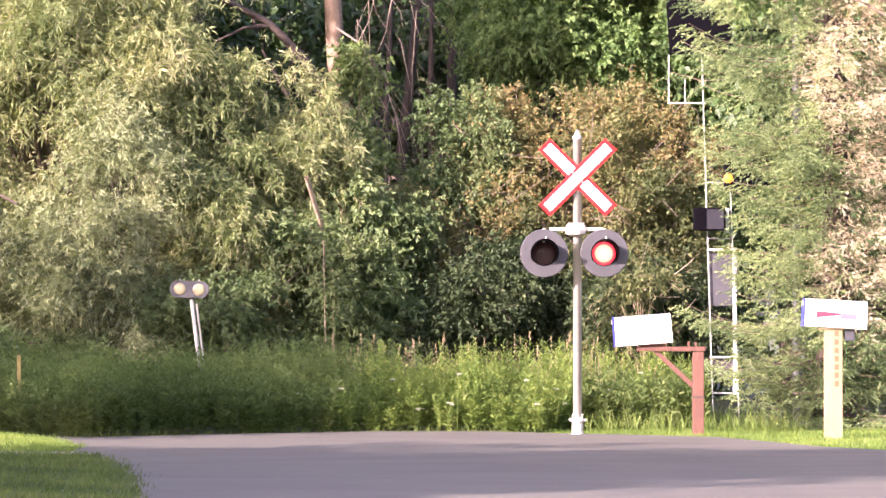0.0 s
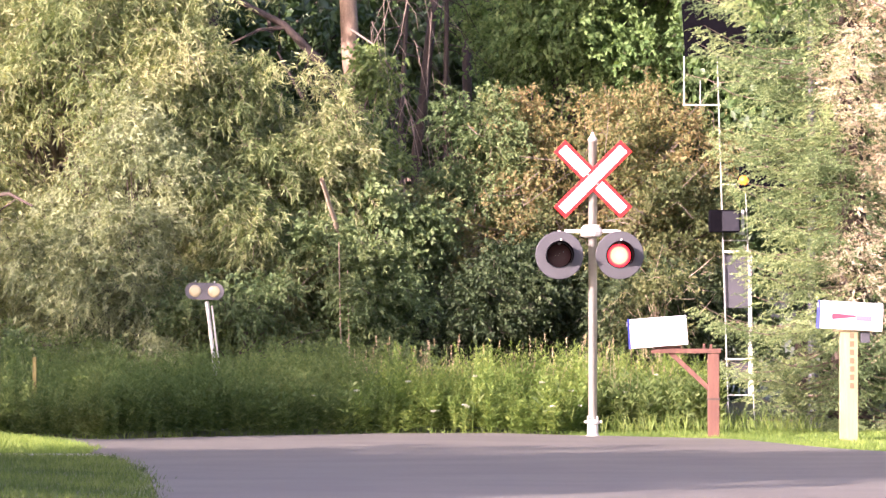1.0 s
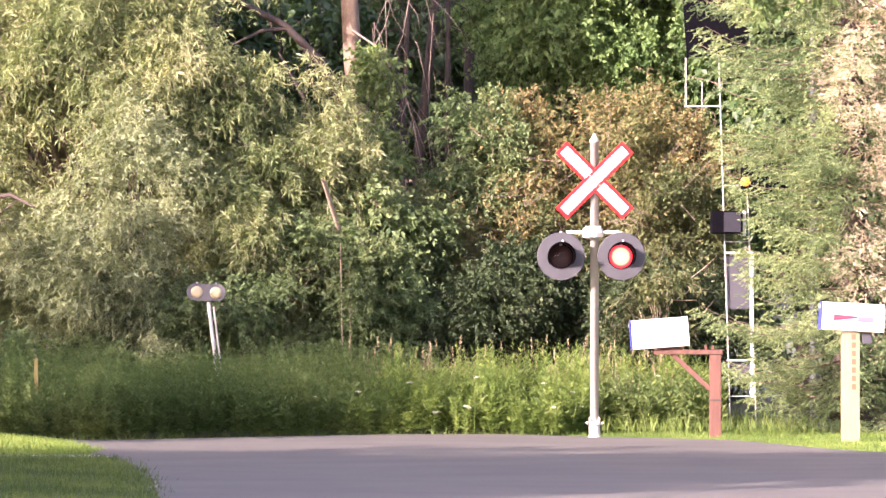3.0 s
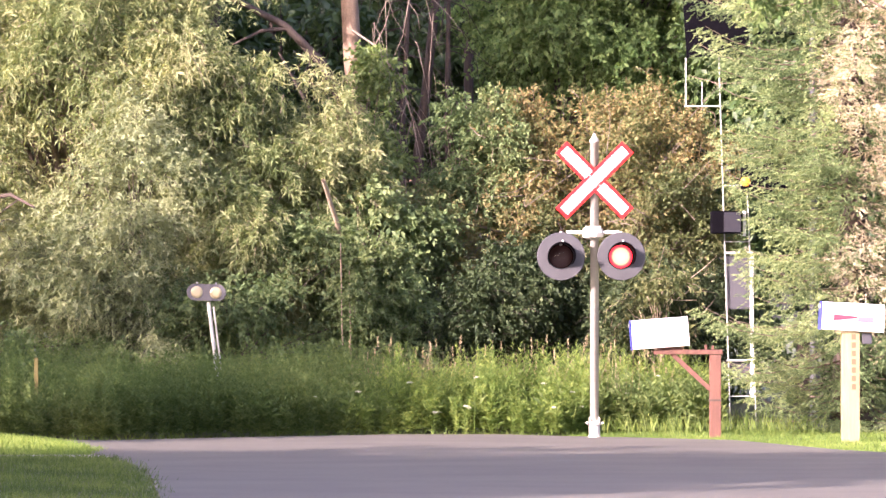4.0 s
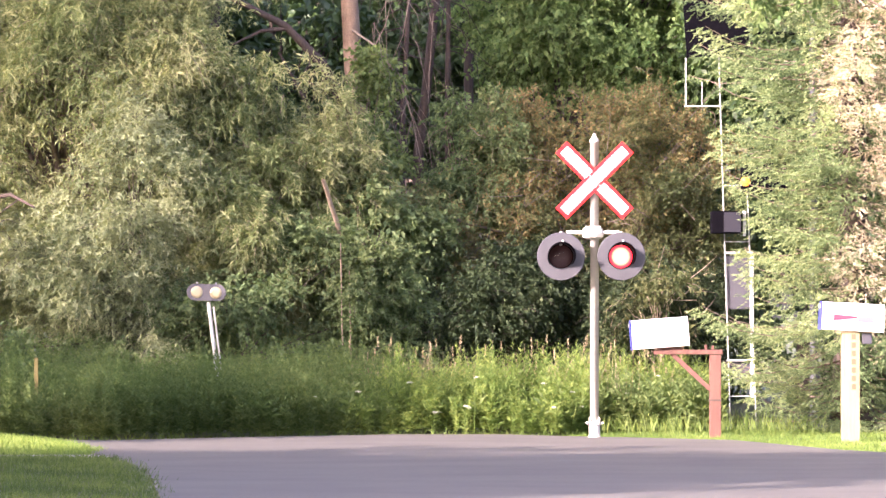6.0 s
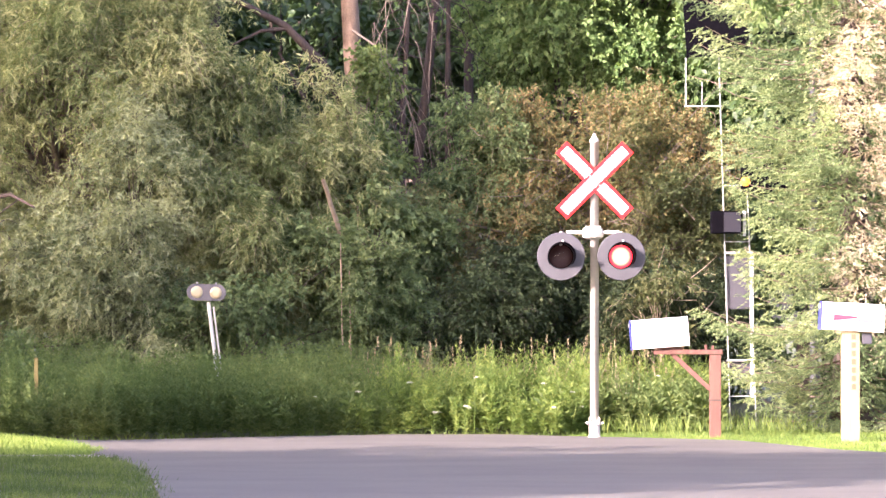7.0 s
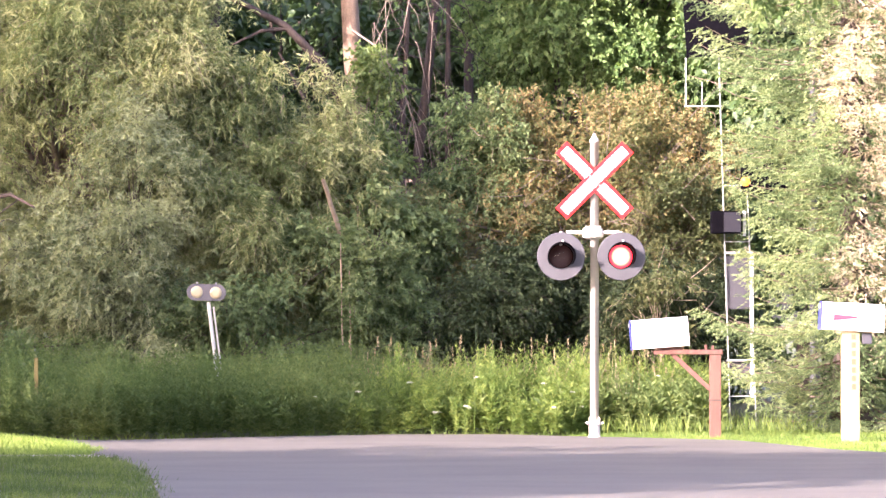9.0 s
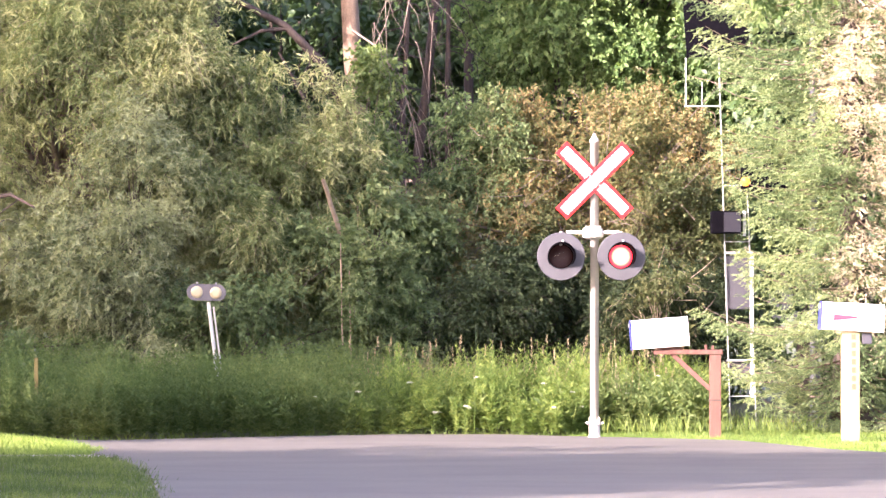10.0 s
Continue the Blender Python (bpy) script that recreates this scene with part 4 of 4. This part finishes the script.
def spruce(foot, seed):
    rng = np.random.default_rng(seed)
    ob = root("spruce_tree", (0, 0, 0), "dense sunlit blue-green spruce with drooping boughs and dry tips", "tree")
    tr, br, lv, dry = Tubes(), Tubes(), Leaves(), Leaves()
    foot = np.asarray(foot, float)
    up = np.array([0, 0, 1.0])
    stem(tr, rng, [foot, foot + [0, 0, 7], foot + [0.1, 0, 14]], 0.24, 0.03, 10)
    zs = np.concatenate([np.arange(0.3, 7.2, 0.24), np.arange(7.4, 13.6, 0.45)])
    for z in zs:
        reach = np.interp(z, [0.2, 0.6, 1.1, 1.45, 1.65, 1.85, 2.5, 2.8, 3.3, 3.9, 4.4, 5.1, 6.5, 9, 13.6],
                          [1.6, 1.55, 1.65, 2.1, 2.0, 1.5, 1.42, 1.45, 1.62, 1.88, 2.0, 2.2, 2.2, 1.6, 0.2])
        turn = rng.uniform(0, 6.28)
        nb = 10
        for k in range(nb):
            q = turn + 6.283 * k / nb + rng.normal() * 0.18
            R = reach * rng.uniform(0.66, 1.14)
            d = np.array([math.cos(q), math.sin(q), 0])
            s = np.linspace(0, 1, 6)[:, None]
            drop = rng.uniform(0.15, 0.5)
            path = foot + up * z + d * R * s + up * R * (-drop * s + 0.3 * s ** 3)
            path[:, 2] = np.maximum(path[:, 2], 0.12)
            br.add(path, np.linspace(0.016, 0.003, 6), 4)
            gap = 0.06
            if z > 7.2 or d[1] > 0.3:
                gap = 0.2
            m = max(6, int(R * 0.85 / gap))
            u = np.linspace(0.15, 1.0, m) + rng.normal(size=m) * 0.01
            pos = np.stack([np.interp(u, s[:, 0], path[:, i]) for i in range(3)], 1)
            perp = np.cross(d, up)
            sg = np.where(np.arange(m) % 2, 1.0, -1.0)[:, None]
            side = unit(d * 0.75 + perp * sg * rng.uniform(0.5, 0.9, (m, 1)) + up * rng.normal(-0.28, 0.16, (m, 1)))
            reach_s = (0.1 + 0.42 * (1 - u) * (0.4 + u)) * rng.uniform(0.7, 1.3, m)
            c = 5
            f = np.linspace(0.15, 1.0, c)[None, :, None]
            sp = pos[:, None] + side[:, None] * reach_s[:, None, None] * f - up * 0.15 * reach_s[:, None, None] * f ** 2
            fork = unit(np.cross(side, up))[:, None] * np.where(np.arange(c) % 2, 1.0, -1.0)[None, :, None]
            way = unit(side[:, None] + fork * np.array([0.75, 0.75, 0.7, 0.6, 0.0])[None, :, None] + rng.normal(size=(m, c, 3)) * 0.16 + up * rng.normal(0.0, 0.28, (m, c, 1)))
            needle_shoots(lv, dry, rng, sp.reshape(-1, 3), way.reshape(-1, 3), rng.uniform(0.1, 0.22, m * c), foot[0], 20)
    n = 3400
    fz = rng.uniform(0.3, 7.0, n)
    fq = rng.uniform(-math.pi, 0.2, n)
    fr = np.interp(fz, [0.2, 1.3, 1.6, 2.2, 3.0, 4.2, 7.0], [1.45, 1.5, 1.65, 1.3, 1.35, 1.65, 1.8]) * rng.uniform(0.45, 0.97, n)
    pos = foot + np.stack([fr * np.cos(fq), fr * np.sin(fq), fz], 1)
    way = unit(np.stack([np.cos(fq), np.sin(fq), rng.normal(-0.4, 0.35, n)], 1) + rng.normal(size=(n, 3)) * 0.4)
    needle_shoots(lv, dry, rng, pos, way, rng.uniform(0.1, 0.24, n), foot[0], 20, 0.046)
    tr.make("trunk", M_BARK_DARK, ob)
    tagged(br.make("branchwork", M_BARK, ob), kind="stuff")
    lv.make("needles", M_NEEDLE, ob)
    dry.make("dry_needles", M_NEEDLE_DRY, ob, "pale drying needles")
    return ob


spruce((5.6, 57.6, 0), 40)


# ---- wood behind, and the trees across the road that shade it ----
def wood_tree(seed, h, mat, spread=2.4, low=0.3):
    rng = np.random.default_rng(seed)
    ob = root("woodland_tree", (0, 0, 0), "tall dark green woodland tree behind the shrubs", "tree", "woodland trees")
    lobes = [(0, 0, h * 0.72, spread, spread, h * 0.28)]
    for i in range(6):
        q = i * 1.05 + rng.uniform(0, 0.6)
        lobes.append((math.cos(q) * spread * 0.7, math.sin(q) * spread * 0.7, h * rng.uniform(low, 0.75), spread * 0.55, spread * 0.55, h * 0.12))
    lv, tr, lb = Leaves(), Tubes(), Tubes()
    c = crown(lv, None, rng, lobes, 1.35, 7, 0.5, 7, 0.21, 0.13)
    stem(tr, rng, [(0, 0, -0.1), (0.1, 0.05, h * 0.5), (0.0, 0.1, h * 0.85)], 0.2, 0.05, 9)
    limbs(lb, rng, (0, 0, 0), c[rng.choice(len(c), 40, replace=False)], h * 0.6, 0.06)
    tr.make("trunk", M_BARK_DARK, ob)
    lb.make("limb", M_BARK_DARK, ob)
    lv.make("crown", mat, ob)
    return ob


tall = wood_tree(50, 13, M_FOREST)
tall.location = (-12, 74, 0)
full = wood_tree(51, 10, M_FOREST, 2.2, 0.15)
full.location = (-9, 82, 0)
rng = np.random.default_rng(52)
for x, y, k in ((-8, 76, 0), (-5.4, 79, 1), (-3.4, 83, 1), (2.4, 84, 0), (4.6, 82, 1), (7.4, 80, 0), (9.5, 74, 1),
                (-12, 66, 0), (-0.6, 98, 0), (4, 92, 0), (12, 66, 0), (7.6, 67.5, 1), (10, 63.5, 1), (6.2, 71.5, 1), (1.2, 88, 1), (-2.6, 88, 0)):
    copy_thing((tall, full)[k], pose(x, y, 0, 0, 0, rng.uniform(0, 360)))
# stretched trees added out of sight on the left to shade the gap
for x, y, k in ((-9.4, 66.6, 0), (-8.0, 73.6, 0), (-13.5, 69.5, 0)):
    big = copy_thing((tall, full)[k], pose(x, y, 0, 0, 0, rng.uniform(0, 360)))
    big.scale = (1.0, 1.0, 1.4)
for x, z in ((-0.55, 77), (0.5, 79), (-4.3, 73)):
    st = root("bare_trunk", (0, 0, 0), "straight shaded trunk in the dark wood", "tree trunk", "bare trunks")
    t = Tubes()
    stem(t, rng, [(x, z, -0.1), (x + rng.normal() * 0.15, z, 5), (x + rng.normal() * 0.3, z, 11)], rng.uniform(0.09, 0.13), 0.06, 8)
    t.make("stem", M_BARK_DARK, st)

rng = np.random.default_rng(55)
lv = Leaves()
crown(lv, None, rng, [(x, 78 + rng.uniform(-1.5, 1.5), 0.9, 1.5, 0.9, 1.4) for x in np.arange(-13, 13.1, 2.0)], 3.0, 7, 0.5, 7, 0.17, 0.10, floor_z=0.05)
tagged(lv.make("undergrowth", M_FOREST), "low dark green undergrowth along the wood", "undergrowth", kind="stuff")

# shade trees across the road, behind and beside the viewpoint
for x, y in ((-34, 27), (-29.5, 28), (-25.5, 27.2), (-21.5, 28.2), (-17.5, 27.5), (-14.0, 27.6)):
    sh = copy_thing(tall, pose(x, y, 0, 0, 0, rng.uniform(0, 360)))
    tagged(sh, "tall roadside tree that shades the road", "tree", "roadside trees")
# two further unseen rows, added to thicken the shade on the road
for x, y in ((-32, 30.5), (-27.5, 30), (-23.5, 30.6), (-19.6, 30.2), (-15.8, 30.4)):
    sh = copy_thing(full, pose(x, y, 0, 0, 0, rng.uniform(0, 360)))
    tagged(sh, "rounded roadside tree that shades the road", "tree", "roadside trees")
for x, y in ((-36, 24.4), (-31.5, 24), (-27.5, 24.6), (-23.5, 24.2), (-19.5, 24.6), (-16.2, 24)):
    sh = copy_thing(tall, pose(x, y, 0, 0, 0, rng.uniform(0, 360)))
    tagged(sh, "tall roadside tree that shades the road", "tree", "roadside trees")
# single trees added out of view to darken weeds, thicket and bank
sh = copy_thing(full, pose(-15, 52.2, 0, 0, 0, 130))
sh.scale = (0.8, 0.8, 0.8)
tagged(sh, "rounded roadside tree that shades the weeds", "tree", "roadside trees")
sh = copy_thing(full, pose(-13.2, 49.7, 0, 0, 0, 200))
sh.scale = (0.68, 0.68, 0.93)
tagged(sh, "slim roadside tree that shades the thicket", "tree", "roadside trees")
sh = copy_thing(full, pose(-11.8, 29.3, 0, 0, 0, 75))
tagged(sh, "rounded roadside tree that shades the grass bank", "tree", "roadside trees")
sh = copy_thing(full, pose(-12.0, 47.0, 0, 0, 0, 40))
sh.scale = (0.7, 0.7, 0.8)
tagged(sh, "rounded roadside tree that shades the weeds", "tree", "roadside trees")


# ---- weeds and grass ----
def weeds(name, rng, spots, heights, mat, label, per=46, leaf=(0.1, 0.018), lean=0.14, tip_bend=0.25, arms=3):
    """Stalks with side shoots, leafy to the ground."""
    lv = Leaves()
    n = len(spots)
    lv.add(spots, np.array([0, 0, 1.0]) + rng.normal(size=(n, 3)) * [0.1, 0.1, 0], heights * 0.7, 0.009, 0.3, rng)
    for k in range(arms):
        s = np.sort(rng.uniform(0.1, 1.0, (n, per, 1)), 1)
        ln = rng.normal(size=(n, 1, 3)) * [lean, lean, 0]
        h = (heights * (1.0 if k == 0 else rng.uniform(0.5, 0.95)))[:, None, None]
        pts = spots[:, None] + np.array([0, 0, 1.0]) * h * s + ln * h * s ** 1.5
        q = rng.uniform(0, 6.28, (n, per))
        way = np.stack([np.cos(q), np.sin(q), rng.normal(0.75, 0.4, (n, per)) + 0.9 * s[..., 0] ** 3], -1)
        L = leaf[0] * (0.5 + 0.75 * np.sin(np.pi * np.clip(s[..., 0], 0, 0.9))) * rng.uniform(0.6, 1.35, (n, per))
        lv.add(pts.reshape(-1, 3), way.reshape(-1, 3), L.ravel(), L.ravel() * leaf[1] / leaf[0], 0.2, rng, side=rng.normal(size=(n * per, 3)) * 0.6 + [0, 0, 1.0], hang=tip_bend)
    ob = lv.make(name, mat)
    return tagged(ob, label, "weeds", kind="stuff")


rng = np.random.default_rng(60)


def scatter(n, x0, x1, y0, y1):
    return np.stack([rng.uniform(x0, x1, n), rng.uniform(y0, y1, n), np.zeros(n)], 1)


def far_edge(x):
    """Where the weeds begin behind the road."""
    return np.interp(x, [-14, -8, -4.2, -2.77, -0.63, 0.8, 1.6, 2.1, 4.4, 5], [55.3, 55.3, 53.2, 54.4, 55.6, 55.6, 55.4, 57.2, 57.4, 57.6])


# left stand: part of its shade is put into the dimmer leaf colour
sp = scatter(3000, -9, -0.3, 0, 4.8)
sp = sp[sp[:, 0] + rng.normal(size=len(sp)) * 0.3 < -1.0]
deep = (sp[:, 1] / 4.8) ** 1.3 * 4.8
sp[:, 1] = far_edge(sp[:, 0]) + deep
lump = np.sin(sp[:, 0] * 3.1 + sp[:, 1]) * np.sin(sp[:, 1] * 1.7 + sp[:, 0] * 1.3)
weeds("tall_weeds", rng, sp, 0.48 + 0.3 * np.minimum(deep, 1.0) + 0.1 * np.clip(deep - 1, 0, 2.4) + 0.26 * lump + rng.uniform(-0.14, 0.22, len(sp)), M_WEED_DIM, "thick stand of tall green goldenrod by the road", per=26, leaf=(0.085, 0.014))
# right stand: sunlight partly put into the brighter leaf colour
sp = scatter(2250, -1.9, 3.85, 0, 4.0)
sp = sp[sp[:, 0] + rng.normal(size=len(sp)) * 0.3 > -1.0]
deep = (sp[:, 1] / 4.0) ** 1.3 * 4.0
sp[:, 1] = far_edge(sp[:, 0]) + deep
lump = np.sin(sp[:, 0] * 4.1 + sp[:, 1]) * np.sin(sp[:, 1] * 1.9 + sp[:, 0] * 2.3)
weeds("sunny_weeds", rng, sp, 0.42 + 0.25 * np.minimum(deep, 1.0) + 0.06 * deep + 0.22 * lump + rng.uniform(-0.14, 0.24, len(sp)), M_WEED_LIT, "sunlit yellow-green goldenrod and weeds beside the mast", per=20, leaf=(0.085, 0.013))
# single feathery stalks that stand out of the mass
for x0, x1, n, mat, lab in ((-7.5, -0.9, 230, M_WEED_DIM, "tall feathery green goldenrod stalks"), (-1.0, 3.6, 170, M_WEED_LIT, "tall feathery yellow-green goldenrod stalks")):
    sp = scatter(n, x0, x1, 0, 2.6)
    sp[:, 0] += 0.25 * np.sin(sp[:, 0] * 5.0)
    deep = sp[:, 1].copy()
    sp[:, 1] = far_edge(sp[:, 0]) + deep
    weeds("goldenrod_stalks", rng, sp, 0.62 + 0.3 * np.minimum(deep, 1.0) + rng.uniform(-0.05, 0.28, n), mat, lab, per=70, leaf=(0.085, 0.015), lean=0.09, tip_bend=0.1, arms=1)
# broad-leaved stalks at the edge
sp = np.array([(x, far_edge(x) - 0.05 + abs(rng.normal()) * 0.25, 0) for x in np.concatenate([rng.normal(-1.8, 0.35, 14), rng.uniform(-5, 4, 14), rng.normal(2.4, 0.2, 6)])])
weeds("broadleaf_weeds", rng, sp, rng.uniform(0.4, 0.8, len(sp)), M_WEED_DIM, "broad-leaved stalks along the road edge", per=16, leaf=(0.15, 0.034), tip_bend=0.2, arms=1)


def blades(name, spots, length, mat, label, category, width=0.006, tilt=0.35, waist=0.3):
    n = len(spots)
    lv = Leaves()
    way = np.array([0, 0, 1.0]) + rng.normal(size=(n, 3)) * [tilt, tilt, 0.05]
    lv.add(spots, way, length, width, 0.2, rng, waist=waist, hang=0.1)
    return tagged(lv.make(name, mat), label, category, kind="stuff")


sp = scatter(460, -1.4, 2.7, 57.2, 60)
blades("tall_grass", sp, rng.uniform(0.9, 1.35, len(sp)), M_STRAW, "tall dry grass stems behind the weeds", "grass", 0.008, 0.2)
lv = Leaves()
for a in scatter(85, -1.3, 3.3, 57.3, 60):
    h = rng.uniform(0.75, 1.3)
    lean = rng.normal(size=3) * [0.2, 0.08, 0]
    top = a + [0, 0, h] + lean * h
    lv.add(a[None], (np.array([0, 0, 1.0]) + lean)[None], h, 0.008, 0.2, rng)
    k = 26
    f = rng.uniform(0, 1, (k, 1))
    lv.add(top - np.array([0, 0, 0.13]) * f, unit(rng.normal(size=(k, 3)) * 0.35 + [0, 0, 1.0]), 0.035, 0.007, 0.2, rng)
tagged(lv.make("seed_heads", M_STRAW), "tan feathery grass seed heads above the weeds", "grass", kind="stuff")

sp = scatter(330, 2.0, 3.75, 56.7, 58.8)
weeds("lance_leaved_weeds", rng, sp, rng.uniform(0.35, 0.85, len(sp)), M_WEED_DIM, "leafy lance-leaved weeds behind the mailbox post", per=20, leaf=(0.14, 0.026), tip_bend=0.2, arms=2)
sp = scatter(1100, 2.0, 5.0, 55.6, 58.8)
blades("rank_grass", sp, rng.uniform(0.15, 0.4, len(sp)), M_WEED_LIT, "rank yellow-green grass among the weeds", "grass", 0.01, 0.3)

# white umbels among the weeds
for i in range(16):
    x = rng.normal(1.0, 0.9) if i < 12 else rng.normal(-0.6, 1.0)
    a = np.array([x, far_edge(x) - 0.05 + rng.uniform(0, 0.4), 0])
    fl = root("wildflower", (0, 0, 0), "white flat-topped wildflower on a thin green stem", "flower", "wildflowers")
    h = rng.uniform(0.2, 0.75)
    st = Tubes()
    st.add([a, a + [0.01, 0, h * 0.5], a + [0.03, 0, h]], [0.004, 0.0035, 0.003], 5)
    st.make("stalk", M_GRASS, fl)
    k = 60
    q, r = rng.uniform(0, 6.28, k), 0.034 * np.sqrt(rng.uniform(0, 1, k))
    pts = a + np.stack([0.03 + r * np.cos(q), r * np.sin(q), h + 0.01 - r * 0.2], 1)
    lv = Leaves()
    lv.add(pts, rng.normal(size=(k, 3)) + [0, -0.3, 0.6], 0.018, 0.014, 0.1, rng)
    lv.make("umbel", M_PETAL, fl)


def grass_patch(name, n, inside, x0, x1, y0, y1, lo, hi, label, mat=M_GRASS):
    sp = scatter(n, x0, x1, y0, y1)
    sp = sp[inside(sp[:, 0], sp[:, 1])]
    sp[:, 2] = ground_z(sp[:, 0], sp[:, 1]) - 0.005
    return blades(name, sp, rng.uniform(lo, hi, len(sp)), mat, label, "grass", 0.008, 0.45)


grass_patch("mound_grass", 42000, lambda x, y: (x < -4.0 - np.clip(y - 49, 0, 2) * 0.3 + 0.08 * np.sin(y * 9)) & (y > 47.25), -9.5, -3.9, 47.2, 51.2, 0.05, 0.13, "bright sunlit grass on a low mound")
grass_patch("bank_grass", 60000, lambda x, y: x < np.interp(y, [30, 36, 41.5, 46, 46.6], [-2.35, -2.45, -2.95, -3.6, -3.75]) + 0.06 * np.sin(y * 7) + 0.09 * rng.normal(size=len(y)), -8.5, -2.3, 33, 46.5, 0.04, 0.11, "mown bank grass along the road, shade put into its colour", M_GRASS_DIM)
grass_patch("verge_grass", 52000, lambda x, y: (y > np.interp(x, [1.6, 2.4, 3.65, 4.6, 5.3, 8], [54.6, 54.0, 52.8, 49.0, 47.5, 44.7]) + 0.04 * np.sin(x * 11)) & (y < 58.5), 1.7, 7.5, 45, 58.5, 0.04, 0.10, "sunlit grass verge round the mailbox posts")
grass_patch("edge_grass", 9000, lambda x, y: (y > far_edge(x) - 0.25) & (y < far_edge(x) + 0.3), -8, 2.0, 53, 56, 0.06, 0.2, "grass fringe at the foot of the weeds")


# ---- an unseen scrap of thin cloud, added to drift across the sun and dim the trees ----
ACROSS = Vector((-math.cos(radians(SUN_AZ)), math.sin(radians(SUN_AZ)), 0))
ABOVE = to_sun.cross(ACROSS)
if ABOVE.z < 0:
    ABOVE = -ABOVE
M_CLOUD = bpy.data.materials.new("shade_cloud")
M_CLOUD.use_nodes = True
kn, kl, kb = links(M_CLOUD)
kt, kd, km = kn.new("ShaderNodeBsdfTransparent"), kn.new("ShaderNodeBsdfTranslucent"), kn.new("ShaderNodeMixShader")
kd.inputs[0].default_value, km.inputs[0].default_value = (0.9, 0.9, 0.9, 1), 0.18
kl.new(kt.outputs[0], km.inputs[1])
kl.new(kd.outputs[0], km.inputs[2])
kl.new(km.outputs[0], kn["Material Output"].inputs[0])
rng = np.random.default_rng(70)
bm = bmesh.new()
for i in range(60):
    c = ACROSS * rng.uniform(-27, 3.0) + ABOVE * rng.uniform(-3.6, 3.6) + to_sun * rng.normal(0, 3)
    r = bmesh.ops.create_icosphere(bm, subdivisions=2, radius=rng.uniform(1.6, 3.2))["verts"]
    bmesh.ops.scale(bm, vec=(1.3, 1.3, 0.9), verts=r)
    bmesh.ops.translate(bm, vec=c, verts=r)
cloud = tagged(solid("cloud", bm, M_CLOUD, smooth=True), "unseen thin cloud scrap added to dim the trees", "cloud")


# ---- what moves: the two lamp discs flash in turn ----
def motions():
    switch = [0.155 + 0.504 * k for k in range(20)]

    def rows(x, lit):
        def at(deg):
            return pose(x, LAMP_Y + 0.17, LAMP_Z, 0, 0, deg)
        out = [(0.0, at(0 if lit else 178))]
        for s in switch:
            a, b = (0, 178) if lit else (178, 0)
            out += [(s - 0.034, at(a)), (s, at(89)), (s + 0.034, at(b))]
            lit = not lit
        out.append((10.0, at(0 if lit else 178)))
        return out
    # path of the added cloud, set by where its shade should fall
    def drift(u, v):
        return Matrix.Translation(ACROSS * u + ABOVE * v + to_sun * 250)
    walk(cloud, [(0.0, drift(-47.5, 38)), (2.5, drift(-47.5, 34)), (5.2, drift(-47.5, 24.5)), (7.3, drift(-46.6, 18.2)), (10.0, drift(-46.4, 17.2))])
    walk(lamp_a, rows(1.506, False))
    walk(lamp_b, rows(2.274, True))


motions()
